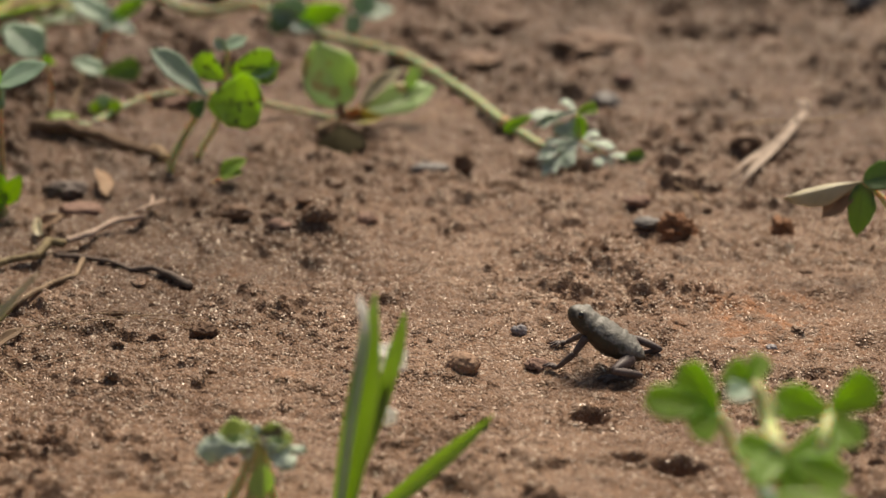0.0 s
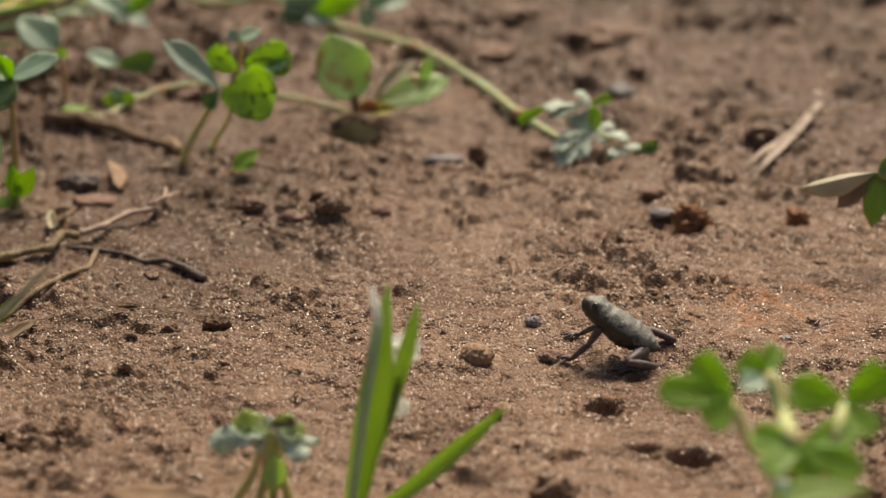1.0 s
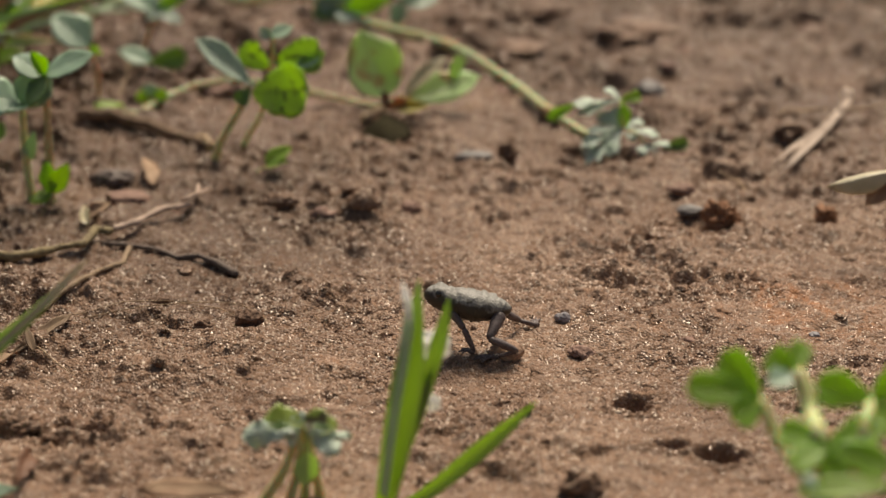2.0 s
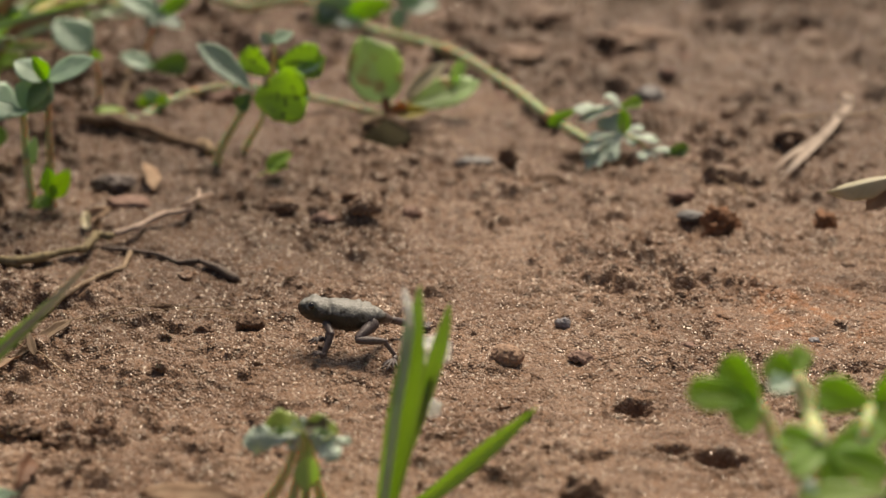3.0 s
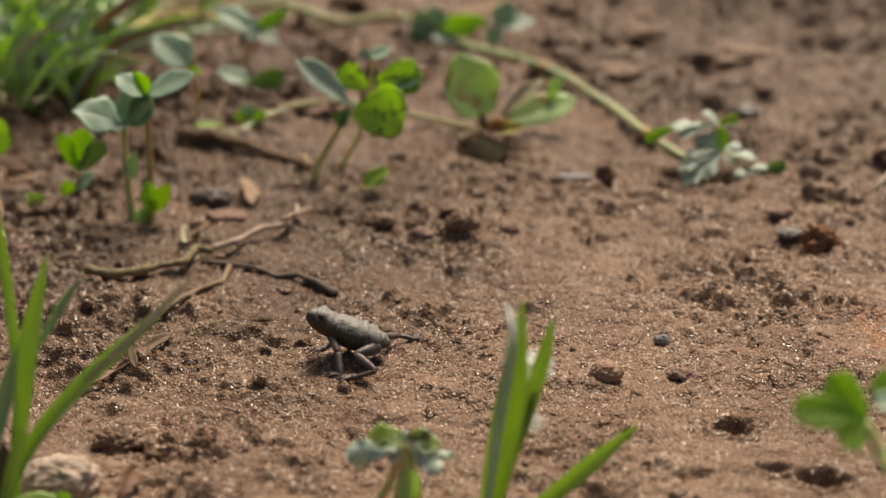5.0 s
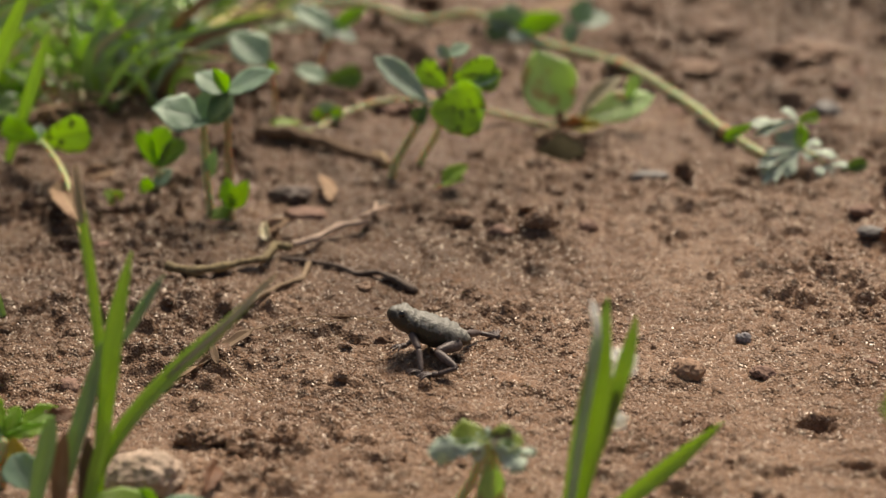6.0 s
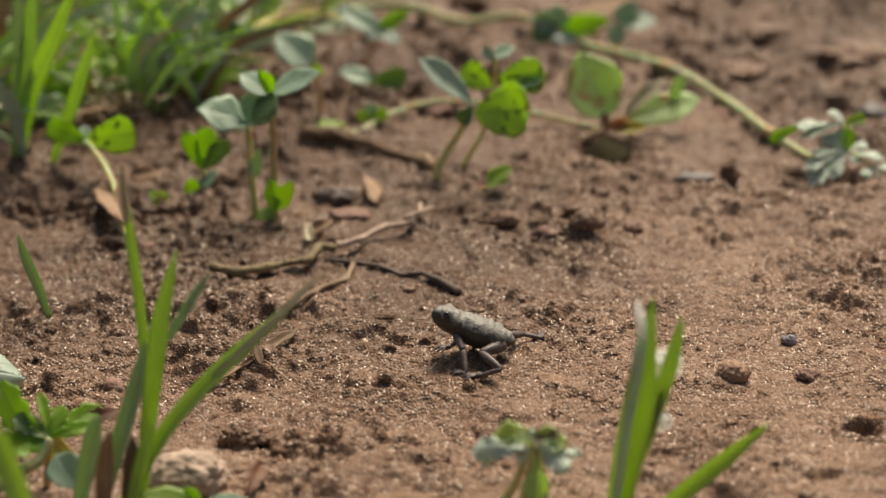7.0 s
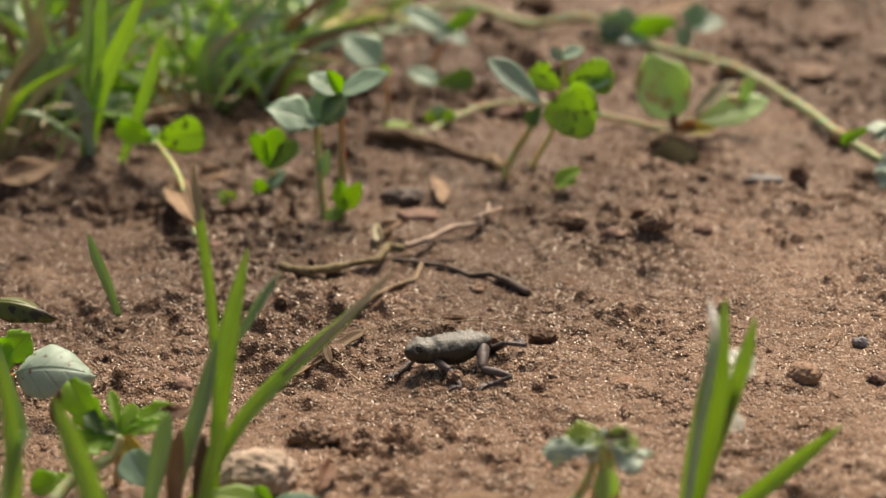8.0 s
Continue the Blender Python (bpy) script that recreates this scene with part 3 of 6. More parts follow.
def crumbs(name, count, lo, hi, power, seed, mat, label, far=0.48, facets=20, sink=(-0.7, 0.0), even=0.5, start=0.232):
    """Loose grains and crumbs strewn over the soil, in drifts."""
    rng = np.random.default_rng(seed)
    pts = rng.uniform((-0.18, start), (0.10, far), (count * 8, 2))
    crowd = even + 0.6 * lattice(3, pts[:, 0], pts[:, 1], 0.026) + 0.35 * lattice(21, pts[:, 0], pts[:, 1], 0.008)
    nearer = np.clip((far + 0.03 - pts[:, 1]) / (far - 0.21), 0.15, 1)
    seen = (pts[:, 0] > -0.40 * pts[:, 1]) & (pts[:, 0] < 0.215 * pts[:, 1])
    pts = pts[(rng.random(len(pts)) < crowd * nearer) & seen][:count]
    k = len(pts)
    if facets == 8:
        solid = np.array([(1, 0, 0), (-1, 0, 0), (0, 1, 0), (0, -1, 0), (0, 0, 1), (0, 0, -1)], float)
        tris = np.array([(0, 2, 4), (2, 1, 4), (1, 3, 4), (3, 0, 4), (2, 0, 5), (1, 2, 5), (3, 1, 5), (0, 3, 5)])
    else:
        g = (1 + 5 ** 0.5) / 2
        solid = np.array([(-1, g, 0), (1, g, 0), (-1, -g, 0), (1, -g, 0), (0, -1, g), (0, 1, g), (0, -1, -g), (0, 1, -g), (g, 0, -1), (g, 0, 1), (-g, 0, -1), (-g, 0, 1)]) / math.hypot(1, g)
        tris = np.array([(0, 11, 5), (0, 5, 1), (0, 1, 7), (0, 7, 10), (0, 10, 11), (1, 5, 9), (5, 11, 4), (11, 10, 2), (10, 7, 6), (7, 1, 8), (3, 9, 4), (3, 4, 2), (3, 2, 6), (3, 6, 8), (3, 8, 9), (4, 9, 5), (2, 4, 11), (6, 2, 10), (8, 6, 7), (9, 8, 1)])
    nv = len(solid)
    size = lo + (hi - lo) * rng.random(k) ** power
    # each grain turned its own way
    q = rng.standard_normal((k, 4))
    q /= np.linalg.norm(q, axis=1, keepdims=True)
    w_, x_, y_, z_ = q.T
    rot = np.stack([1 - 2 * (y_ * y_ + z_ * z_), 2 * (x_ * y_ - z_ * w_), 2 * (x_ * z_ + y_ * w_), 2 * (x_ * y_ + z_ * w_), 1 - 2 * (x_ * x_ + z_ * z_), 2 * (y_ * z_ - x_ * w_), 2 * (x_ * z_ - y_ * w_), 2 * (y_ * z_ + x_ * w_), 1 - 2 * (x_ * x_ + y_ * y_)], -1).reshape(k, 3, 3)
    shape = solid[None] * (1 + 0.3 * rng.standard_normal((k, nv, 1)).clip(-1.6, 1.6)) * (size[:, None] * rng.uniform(0.7, 1.25, (k, 3)))[:, None, :]
    shape = np.einsum("kij,kvj->kvi", rot, shape)
    z = ground_height(pts[:, 0], pts[:, 1]) + size * rng.uniform(*sink, k)
    verts = shape + np.stack([pts[:, 0], pts[:, 1], z], -1)[:, None, :]
    faces = (tris[None] + nv * np.arange(k)[:, None, None]).reshape(-1, 3)
    me = bpy.data.meshes.new(name)
    me.vertices.add(nv * k)
    me.vertices.foreach_set("co", verts.astype(np.float32).ravel())
    me.loops.add(faces.size)
    me.loops.foreach_set("vertex_index", faces.astype(np.int32).ravel())
    me.polygons.add(len(faces))
    me.polygons.foreach_set("loop_start", np.arange(0, faces.size, 3, dtype=np.int32))
    me.polygons.foreach_set("use_smooth", np.ones(len(faces), dtype=bool))
    me.materials.append(mat)
    me.update(calc_edges=True)
    return tagged(new(name, me), label, "soil", kind="stuff")


crumbs("soil_grains", 26000, 0.00016, 0.00036, 1.6, 5, SOIL, "fine sandy grains strewn over brown soil", far=0.345, facets=8, sink=(-1.05, -0.6), even=0.9)
crumbs("far_grains", 14000, 0.00025, 0.0006, 1.8, 9, SOIL, "coarse sandy grains on brown soil", facets=8, sink=(-0.95, -0.4), even=0.8, start=0.325)
crumbs("soil_crumbs", 1100, 0.0004, 0.0012, 2.2, 6, SOIL, "small crumbs of reddish-brown soil", sink=(-0.9, -0.35))
crumbs("dark_crumbs", 60, 0.0003, 0.0008, 2.0, 7, DARKCLOD, "dark crumbs of damp soil and humus", sink=(-0.9, -0.3))

# ---- weeds on the bare soil ----
UP, CAMWARD = (0, 0, 1), (0.0, -0.92, 0.39)


def stalk(parent, points, r0, r1, mat, seed=0):
    return tube("stem", points, r0, r1, mat, parent, knobs=0.12, seed=seed)


def clover_plant():
    base = on_soil((-0.0458, 0.3577, -0.0002))
    p = thing("clover_plant", base, "small clover with spotted green leaflets on two short stems", "weed")
    stalk(p, [base - Vector((0, 0, 0.001)), (-0.0448, 0.3577, 0.0026), (-0.0423, 0.3577, 0.0070), (-0.0394, 0.3567, 0.0118)], 0.00072, 0.00055, STEM, 1)
    stalk(p, [on_soil((-0.0417, 0.3629, -0.0007), -0.001), (-0.0404, 0.3629, 0.0024), (-0.0379, 0.3629, 0.0069), (-0.0362, 0.3639, 0.0145), (-0.0359, 0.3649, 0.0195)], 0.0006, 0.00035, STEM, 2)
    leaf("leaflet", (-0.0387, 0.3567, 0.0130), (-0.0478, 0.3587, 0.0207), 0.0046, (0.35, -0.70, 0.62), SILVER, p, "pale blue-green leaflet", shape="drop", fold=0.35, droop=0.05, seed=1)
    leaf("leaflet", (-0.0388, 0.3557, 0.0122), (-0.0294, 0.3537, 0.0134), 0.0114, (0.05, -0.90, 0.42), SPOTTED, p, "bright green leaflet with dark spots", shape="clover", fold=0.16, droop=0.14, ripple=0.12, notch=0.14, seed=2)
    leaf("leaflet", (-0.0352, 0.3597, 0.0163), (-0.0272, 0.3607, 0.0177), 0.0076, (-0.15, -0.9, 0.35), SPOTTED, p, shape="clover", fold=0.2, droop=0.10, seed=3)
    leaf("leaflet", (-0.0276, 0.3607, 0.0173), (-0.0318, 0.3587, 0.0154), 0.0022, (0.2, -0.5, 0.85), GLAUCOUS, p, "pale turned-up leaf edge", shape="oval", fold=0.3, seed=33)
    leaf("leaflet", (-0.0362, 0.3597, 0.0154), (-0.0412, 0.3607, 0.0185), 0.0058, (0.1, -0.95, 0.25), SPOTTED, p, shape="clover", fold=0.2, droop=0.1, seed=4)
    leaf("leaflet", (-0.0357, 0.3607, 0.0202), (-0.0323, 0.3627, 0.0216), 0.0030, (0, -0.4, 0.9), GLAUCOUS, p, shape="oval", fold=0.3, seed=5)
    leaf("leaflet", (-0.0359, 0.3607, 0.0200), (-0.0376, 0.3617, 0.0217), 0.0020, (-0.5, -0.4, 0.7), SILVER, p, shape="oval", fold=0.3, seed=6)
    leaf("leaflet", (-0.0392, 0.3567, 0.0130), (-0.0412, 0.3557, 0.0102), 0.0036, (-0.3, -0.9, 0.2), DARKLEAF, p, shape="clover", fold=0.3, droop=0.1, seed=7)
    return p


clover_plant()


def seedling(at, t1, t2, size, mats, seed, name="seedling", label="tiny two-leaved seedling beside a clover"):
    base = on_soil(at)
    p = thing(name, base, label, "weed")
    top = Vector(t1).lerp(Vector(t2), 0.5)
    fork = base.lerp(top, 0.35)
    stalk(p, [base - Vector((0, 0, 0.0005)), fork], 0.0003, 0.00025, STEM, seed)
    for k, q in enumerate((t1, t2)):
        leaf("leaf", fork, q, size * (1 - 0.2 * k), (0.1 - 0.3 * k, -0.35, 0.93), mats[k % len(mats)], p, shape="oval", fold=0.3, droop=0.15, seed=seed + k)
    return p


seedling((-0.0385, 0.3512, 0.0008), (-0.0324, 0.3522, 0.0039), (-0.0329, 0.3502, 0.0023), 0.0036, (LIME, LIME), 11)
seedling((-0.0712, 0.3392, -0.0003), (-0.0704, 0.3402, 0.0056), (-0.0672, 0.3412, 0.0049), 0.0026, (GLAUCOUS, LIME), 13, label="tiny pale seedling at the foot of taller weeds")


def runner(name, points, r0, r1, label, seed, nodes=()):
    p = thing(name, points[0], label, "stem")
    tube("stem", points, r0, r1, STOLON, p, steps=10, seg=12, knobs=0.10, seed=seed)
    for k in nodes:
        q, d = Vector(points[k]), (Vector(points[k + 1]) - Vector(points[k - 1])).normalized() * r0
        tube("node", [q - d, q, q + d], r0 * 1.12, r0 * 1.12, REDSTEM, p, "brownish node of the stem", knobs=0.2, seed=seed + k, ends=0.9)
    return p


runner("creeping_stem", [on_soil((-0.0644, 0.3792), 0.0002), (-0.0620, 0.3800, 0.0004), (-0.0586, 0.3850, 0.0011), (-0.0531, 0.3900, 0.0021), (-0.0462, 0.3920, 0.0025), (-0.0383, 0.3890, 0.0026), (-0.0290, 0.3850, 0.0021), (-0.0184, 0.3822, 0.0005)], 0.00062, 0.00050, "thin pale green creeping stem lying on soil", 3, (3, 5))
runner("creeping_stem", [on_soil((-0.0846, 0.4396, 0.0019), 0.0015), on_soil((-0.0751, 0.4512, 0.0000), 0.0017), on_soil((-0.0628, 0.4544, 0.0000), 0.0019), on_soil((-0.0492, 0.4463, 0.0002), 0.0021), on_soil((-0.0376, 0.4439, -0.0008), 0.0020), on_soil((-0.0231, 0.4295, 0.0004), 0.0017), on_soil((-0.0074, 0.4114, 0.0008), 0.0017), on_soil((0.0042, 0.3940, -0.0000), 0.0017), on_soil((0.0110, 0.3780, -0.0006), 0.0015), on_soil((0.0174, 0.3671, 0.0001), 0.0010)], 0.00100, 0.00078, "thick pale green runner creeping across the soil", 5, (4, 6, 8))


def ageing_plant():
    base = on_soil((-0.0185, 0.3821))
    p = thing("withering_clover", base, "withering clover with two broad mottled leaflets", "weed")
    stalk(p, [base - Vector((0, 0, 0.0006)), (-0.0184, 0.3825, 0.0013), (-0.0178, 0.3835, 0.0024)], 0.0005, 0.0004, STOLON, 4)
    stalk(p, [(-0.0179, 0.3828, 0.0018), (-0.0163, 0.3825, 0.0022), (-0.0146, 0.3825, 0.0027)], 0.0004, 0.0003, STOLON, 5)
    leaf("leaflet", (-0.0178, 0.3835, 0.0022), (-0.0226, 0.3872, 0.0132), 0.0108, (0.25, -0.72, 0.62), OLD, p, "broad mottled green leaflet", shape="oval", fold=0.16, droop=-0.10, ripple=0.10, seed=21)
    leaf("leaflet", (-0.0148, 0.3815, 0.0023), (-0.0018, 0.3850, 0.0057), 0.0066, (-0.2, -0.66, 0.72), OLD, p, "half-folded mottled leaflet", shape="drop", fold=0.25, droop=-0.16, ripple=0.10, seed=22)
    leaf("leaflet", (-0.0146, 0.3826, 0.0027), (-0.0074, 0.3866, 0.0087), 0.0030, (-0.3, -0.7, 0.62), BUDPALE, p, "pale upturned leaflet edge", shape="oval", fold=0.5, droop=0.22, ripple=0.15, seed=23)
    leaf("leaflet", (-0.0067, 0.3850, 0.0046), (-0.0043, 0.3868, 0.0093), 0.0034, (0.2, -0.8, 0.5), OLD, p, "torn end of the folded half", shape="toothed", fold=0.3, droop=0.1, seed=28)
    leaf("withered_leaf", (-0.0168, 0.3796, 0.0015), (-0.0102, 0.3803, 0.0017), 0.0026, (0, -0.8, 0.8), YELLOW, p, "yellowed withered leaf", shape="lance", fold=0.5, ripple=0.2, seed=24)
    leaf("withered_leaf", (-0.0176, 0.3794, 0.0009), (-0.0183, 0.3806, 0.0042), 0.0020, (0.4, -0.9, 0.2), BROWN, p, "brown withered leaf tip", shape="toothed", fold=0.6, droop=-0.1, seed=25)
    leaf("withered_leaf", (-0.0176, 0.3794, 0.0016), (-0.0142, 0.3800, 0.0026), 0.0034, (0.2, -0.9, 0.3), AMBER, p, "amber brown withered leaf", shape="toothed", fold=0.4, ripple=0.3, seed=26)
    tube("withered_stalk", [(-0.0182, 0.3806, 0.0008), (-0.0204, 0.3790, 0.0008), (-0.0222, 0.3775, -0.0000)], 0.00055, 0.00065, STRAW, p, "pale dry stalk")
    leaf("withered_leaf", (-0.0183, 0.3800, 0.0005), (-0.0169, 0.3690, -0.0015), 0.0086, (0.0, -0.75, 0.65), MOULD, p, "dark mouldering leaf drooping to the soil", shape="oval", fold=-0.35, droop=0.30, ripple=0.12, seed=27)
    return p


ageing_plant()


def crowfoot():
    base = on_soil((0.0224, 0.3621))
    p = thing("lobed_weed", base, "young weed with silvery deeply lobed leaves", "weed")
    hub = Vector((0.0228, 0.3621, 0.0037))
    top = Vector((0.0225, 0.3650, 0.0077))
    side = Vector((0.0271, 0.3600, 0.0016))
    stalk(p, [on_soil((0.0174, 0.3671), 0.0006), (0.0192, 0.3640, 0.0012), hub], 0.0007, 0.0005, STOLON, 6)
    lobed("leaf", hub, [(0.0165, 0.3570, -0.0008), (0.0203, 0.3575, 0.0003), (0.0157, 0.3590, 0.0012), (0.0169, 0.3615, 0.0030)], 0.0030, (-0.1, -0.18, 0.98), WHITISH, p, seed=31)
    lobed("leaf", hub, [(0.0290, 0.3610, 0.0027), (0.0264, 0.3640, 0.0042), (0.0247, 0.3600, 0.0022)], 0.0028, (0.1, -0.2, 0.97), WHITISH, p, seed=32)
    lobed("leaf", top, [(0.0142, 0.3650, 0.0068), (0.0153, 0.3635, 0.0055), (0.0199, 0.3670, 0.0091)], 0.0030, (0.0, -0.15, 0.98), WHITISH, p, seed=33)
    lobed("leaf", hub, [(0.0187, 0.3645, 0.0056), (0.0211, 0.3650, 0.0065)], 0.0028, (-0.2, -0.75, 0.6), WHITISH, p, seed=34)
    leaf("leaf", hub, (0.0229, 0.3640, 0.0076), 0.0024, (0.3, -0.9, 0.3), CLOVER, p, "bright green folded leaf", shape="oval", fold=0.6, seed=35)
    leaf("leaf", top, (0.0260, 0.3660, 0.0083), 0.0026, (0.1, -0.8, 0.6), LIME, p, shape="clover", fold=0.3, seed=36)
    leaf("leaf", (0.0149, 0.3645, 0.0073), (0.0103, 0.3640, 0.0048), 0.0028, (-0.3, -0.8, 0.4), CLOVER, p, "green leaf seen from below", shape="toothed", fold=0.3, droop=0.2, seed=37)
    lobed("leaf", side, [(0.0255, 0.3575, 0.0008), (0.0296, 0.3570, -0.0001), (0.0306, 0.3590, 0.0017)], 0.0028, (0.2, -0.2, 0.95), WHITISH, p, seed=38)
    leaf("leaf", (0.0294, 0.3595, 0.0012), (0.0339, 0.3605, 0.0018), 0.0032, (0.3, -0.8, 0.4), DARKLEAF, p, "shaded curled leaf", shape="toothed", fold=0.5, seed=39)
    for k, q in enumerate((top, side)):
        stalk(p, [hub, hub.lerp(q, 0.5) + Vector((0, 0, 0.0005)), q], 0.00034, 0.00026, STEM, 40 + k)
    return p


crowfoot()


# ---- dry litter on the soil ----
def dry_strand():
    base = on_soil((0.0566, 0.3656))
    p = thing("dry_leaf", base, "split dry straw-coloured leaf lying on soil", "dead leaf")
    head = on_soil((0.0642, 0.3834), 0.0018)
    fork = on_soil((0.0562, 0.3638), 0.0014)
    blade("strand", [head, on_soil((0.0598, 0.3711), 0.0020), fork, on_soil((0.0513, 0.3528), 0.0010), on_soil((0.0474, 0.3482), 0.0005)], 0.0016, (0.1, -0.5, 0.85), PALESTRAW, p, fold=0.4, base_width=0.7, tip_start=0.6)
    blade("strand", [fork + Vector((0.0008, 0.002, 0.0003)), on_soil((0.0537, 0.3633), 0.0013), on_soil((0.0503, 0.3569), 0.0009), on_soil((0.0471, 0.3528), 0.0003)], 0.0013, (-0.2, -0.4, 0.9), PALESTRAW, p, fold=0.5, base_width=0.8, tip_start=0.4)
    blade("strand", [head - Vector((0, 0, 0.0006)), head + Vector((-0.0002, 0.001, 0.0008)), on_soil((0.0639, 0.3869), 0.0022), on_soil((0.0627, 0.3850), 0.0016)], 0.0015, (0, -0.3, 0.9), PALESTRAW, p, "curled end of the dry leaf", fold=0.4, base_width=0.9)
    return p


dry_strand()


def twig(name, points, r0, r1, mat, label, lift=0.0004, seed=0, side=()):
    flat = []
    for k in range(len(points) - 1):
        for f in (0.0, 1 / 3, 2 / 3):
            flat.append(Vector(points[k][:2]).lerp(Vector(points[k + 1][:2]), f))
    flat.append(Vector(points[-1][:2]))
    # it bridges the smallest dips
    level = lambda q: sum(gz(q.x + 0.0022 * i, q.y + 0.0016 * j) for i in (-2, -1, 0, 1, 2) for j in (-1, 0, 1)) / 15
    pts = [Vector((q.x, q.y, level(q) + 0.8 * lift + r0 * 0.6)) for q in flat]
    p = thing(name, pts[0], label, "twig")
    tube("shaft", pts, r0, r1, mat, p, knobs=0.35, seed=seed, steps=4)
    for k, s in enumerate(side):
        tube("side_twig", [on_soil(q, lift + r0) for q in s], r1 * 0.8, r1 * 0.5, mat, p, knobs=0.3, seed=seed + k + 1)
    return p


twig("straw", [(0.0504, 0.3733), (0.0570, 0.3793), (0.0628, 0.3790), (0.0678, 0.3828), (0.0765, 0.3891)], 0.00026, 0.0002, STRAW, "thin pale straw lying on the soil", 0.0006, 1)
twig("straw", [(0.0379, 0.3506), (0.0406, 0.3486), (0.0429, 0.3398)], 0.00022, 0.00016, STRAW, "short pale bit of straw", 0.0003, 2)
twig("dry_twig", [(-0.0575, 0.3232), (-0.0540, 0.3249), (-0.0506, 0.3294), (-0.0463, 0.3308)], 0.00052, 0.00042, PINKTWIG, "pale pinkish dry twig lying on the soil", 0.0014, 3, [[(-0.0481, 0.3308), (-0.0458, 0.3330), (-0.0468, 0.3441)], [(-0.0468, 0.3304), (-0.0451, 0.3376), (-0.0442, 0.3406)]])
twig("dry_stalk", [(-0.0757, 0.3141), (-0.0709, 0.3113), (-0.0672, 0.3139), (-0.0647, 0.3163), (-0.0614, 0.3182), (-0.0603, 0.3239), (-0.0577, 0.3230)], 0.00070, 0.00062, OLIVETWIG, "olive-brown knotted dry stalk lying across soil", 0.0010, 4)
twig("dark_twig", [(-0.0592, 0.3212), (-0.0551, 0.3201), (-0.0503, 0.3172), (-0.0463, 0.3133), (-0.0433, 0.3136), (-0.0400, 0.3111), (-0.0368, 0.3075)], 0.0003, 0.00055, DARKTWIG, "dark damp twig beside a dry one", 0.0002, 5)
twig("dry_twig", [(-0.0544, 0.3188), (-0.0542, 0.3098), (-0.0572, 0.3067), (-0.0598, 0.3001), (-0.0620, 0.2972), (-0.0641, 0.2925)], 0.00045, 0.00030, TWIG, "thin bent brown twig", 0.0004, 6)
twig("brown_root", [(-0.0717, 0.3748, 0.0001), (-0.0658, 0.3757, 0.0004), (-0.0590, 0.3727, -0.0004), (-0.0527, 0.3670, -0.0003), (-0.0473, 0.3608, -0.0000)], 0.0012, 0.0007, ROOT, "dark brown root half buried in soil", 0.0006, 7)
twig("straw", [(-0.0649, 0.2813, 0.0000), (-0.0604, 0.2786, 0.0005), (-0.0547, 0.2717, -0.0003)], 0.0001, 0.00008, STRAW, "hair-thin pale root fibre", 0.0008, 8)
twig("straw", [(-0.0590, 0.2907, -0.0010), (-0.0517, 0.2947, -0.0002), (-0.0455, 0.2963, -0.0002), (-0.0380, 0.2934, -0.0001), (-0.0320, 0.2885, -0.0002)], 0.00009, 0.00006, STRAW, "hair-thin pale root fibre", 0.0009, 9)
twig("straw", [(-0.0670, 0.4095, 0.0004), (-0.0660, 0.3957, 0.0002), (-0.0653, 0.3797, 0.0018)], 0.0002, 0.00014, STRAW, "thin reddish dry stalk", 0.0012, 10)
tagged(tube("pale_root_tip", [on_soil((-0.0498, 0.3666, -0.0010), 0.0006), on_soil((-0.0481, 0.3630, -0.0001), 0.0010), on_soil((-0.0466, 0.3606, -0.0000), 0.0004)], 0.0007, 0.0009, STRAW, knobs=0.3), "pale broken root end beside a clover", "root")


def litter(name, base, tip, width, mat, label, lift=0.001, face=(0, -0.3, 0.95), seed=0, shape="lance", fold=0.4, droop=0.1):
    ob = leaf(name, on_soil(base, lift), on_soil(tip, lift * 1.2), width, face, mat, None, shape=shape, fold=fold, droop=droop, ripple=0.2, seed=seed, thick=0.00018)
    return tagged(ob, label, "dead leaf")


litter("dry_leaf", (-0.0648, 0.2769, 0.0004), (-0.0584, 0.2901, -0.0010), 0.0022, SCRAP, "curled brown dry leaf scrap on soil", 0.0009, (0.2, -0.6, 0.8), 41, "toothed", 0.8)
litter("dry_leaf", (-0.0614, 0.2776, -0.0002), (-0.0631, 0.2814, 0.0009), 0.0012, SCRAP, "curled brown dry leaf scrap", 0.0012, (0.4, -0.6, 0.6), 42)
litter("dry_leaf", (-0.0696, 0.2730, -0.0004), (-0.0635, 0.2779, -0.0007), 0.0020, DEAD, "flat pale dry leaf scrap", 0.0005, (0, -0.2, 1), 43)
litter("dry_leaf", (-0.0997, 0.3445, 0.0006), (-0.0904, 0.3234, 0.0001), 0.0046, DEAD, "curled pale brown dry leaf", 0.0034, (0.3, -0.9, 0.3), 44, "oval", 0.6)
litter("dry_leaf", (-0.0960, 0.3473, 0.0010), (-0.0908, 0.3478, 0.0009), 0.0028, DEAD, "pale dry leaf scrap on a soil bank", 0.0022, (0, -0.6, 0.8), 45, "oval")
litter("dry_leaf", (-0.0636, 0.3296, 0.0000), (-0.0594, 0.3325, 0.0001), 0.0020, DEAD, "yellow-brown dry bud scale", 0.0010, (0, -0.7, 0.7), 46, "oval", 0.5)
litter("dry_leaf", (-0.0622, 0.3268, -0.0008), (-0.0633, 0.3320, 0.0008), 0.0018, BUDPALE, "yellowish dry bud scale", 0.0010, (-0.3, -0.7, 0.6), 47, "oval", 0.5)
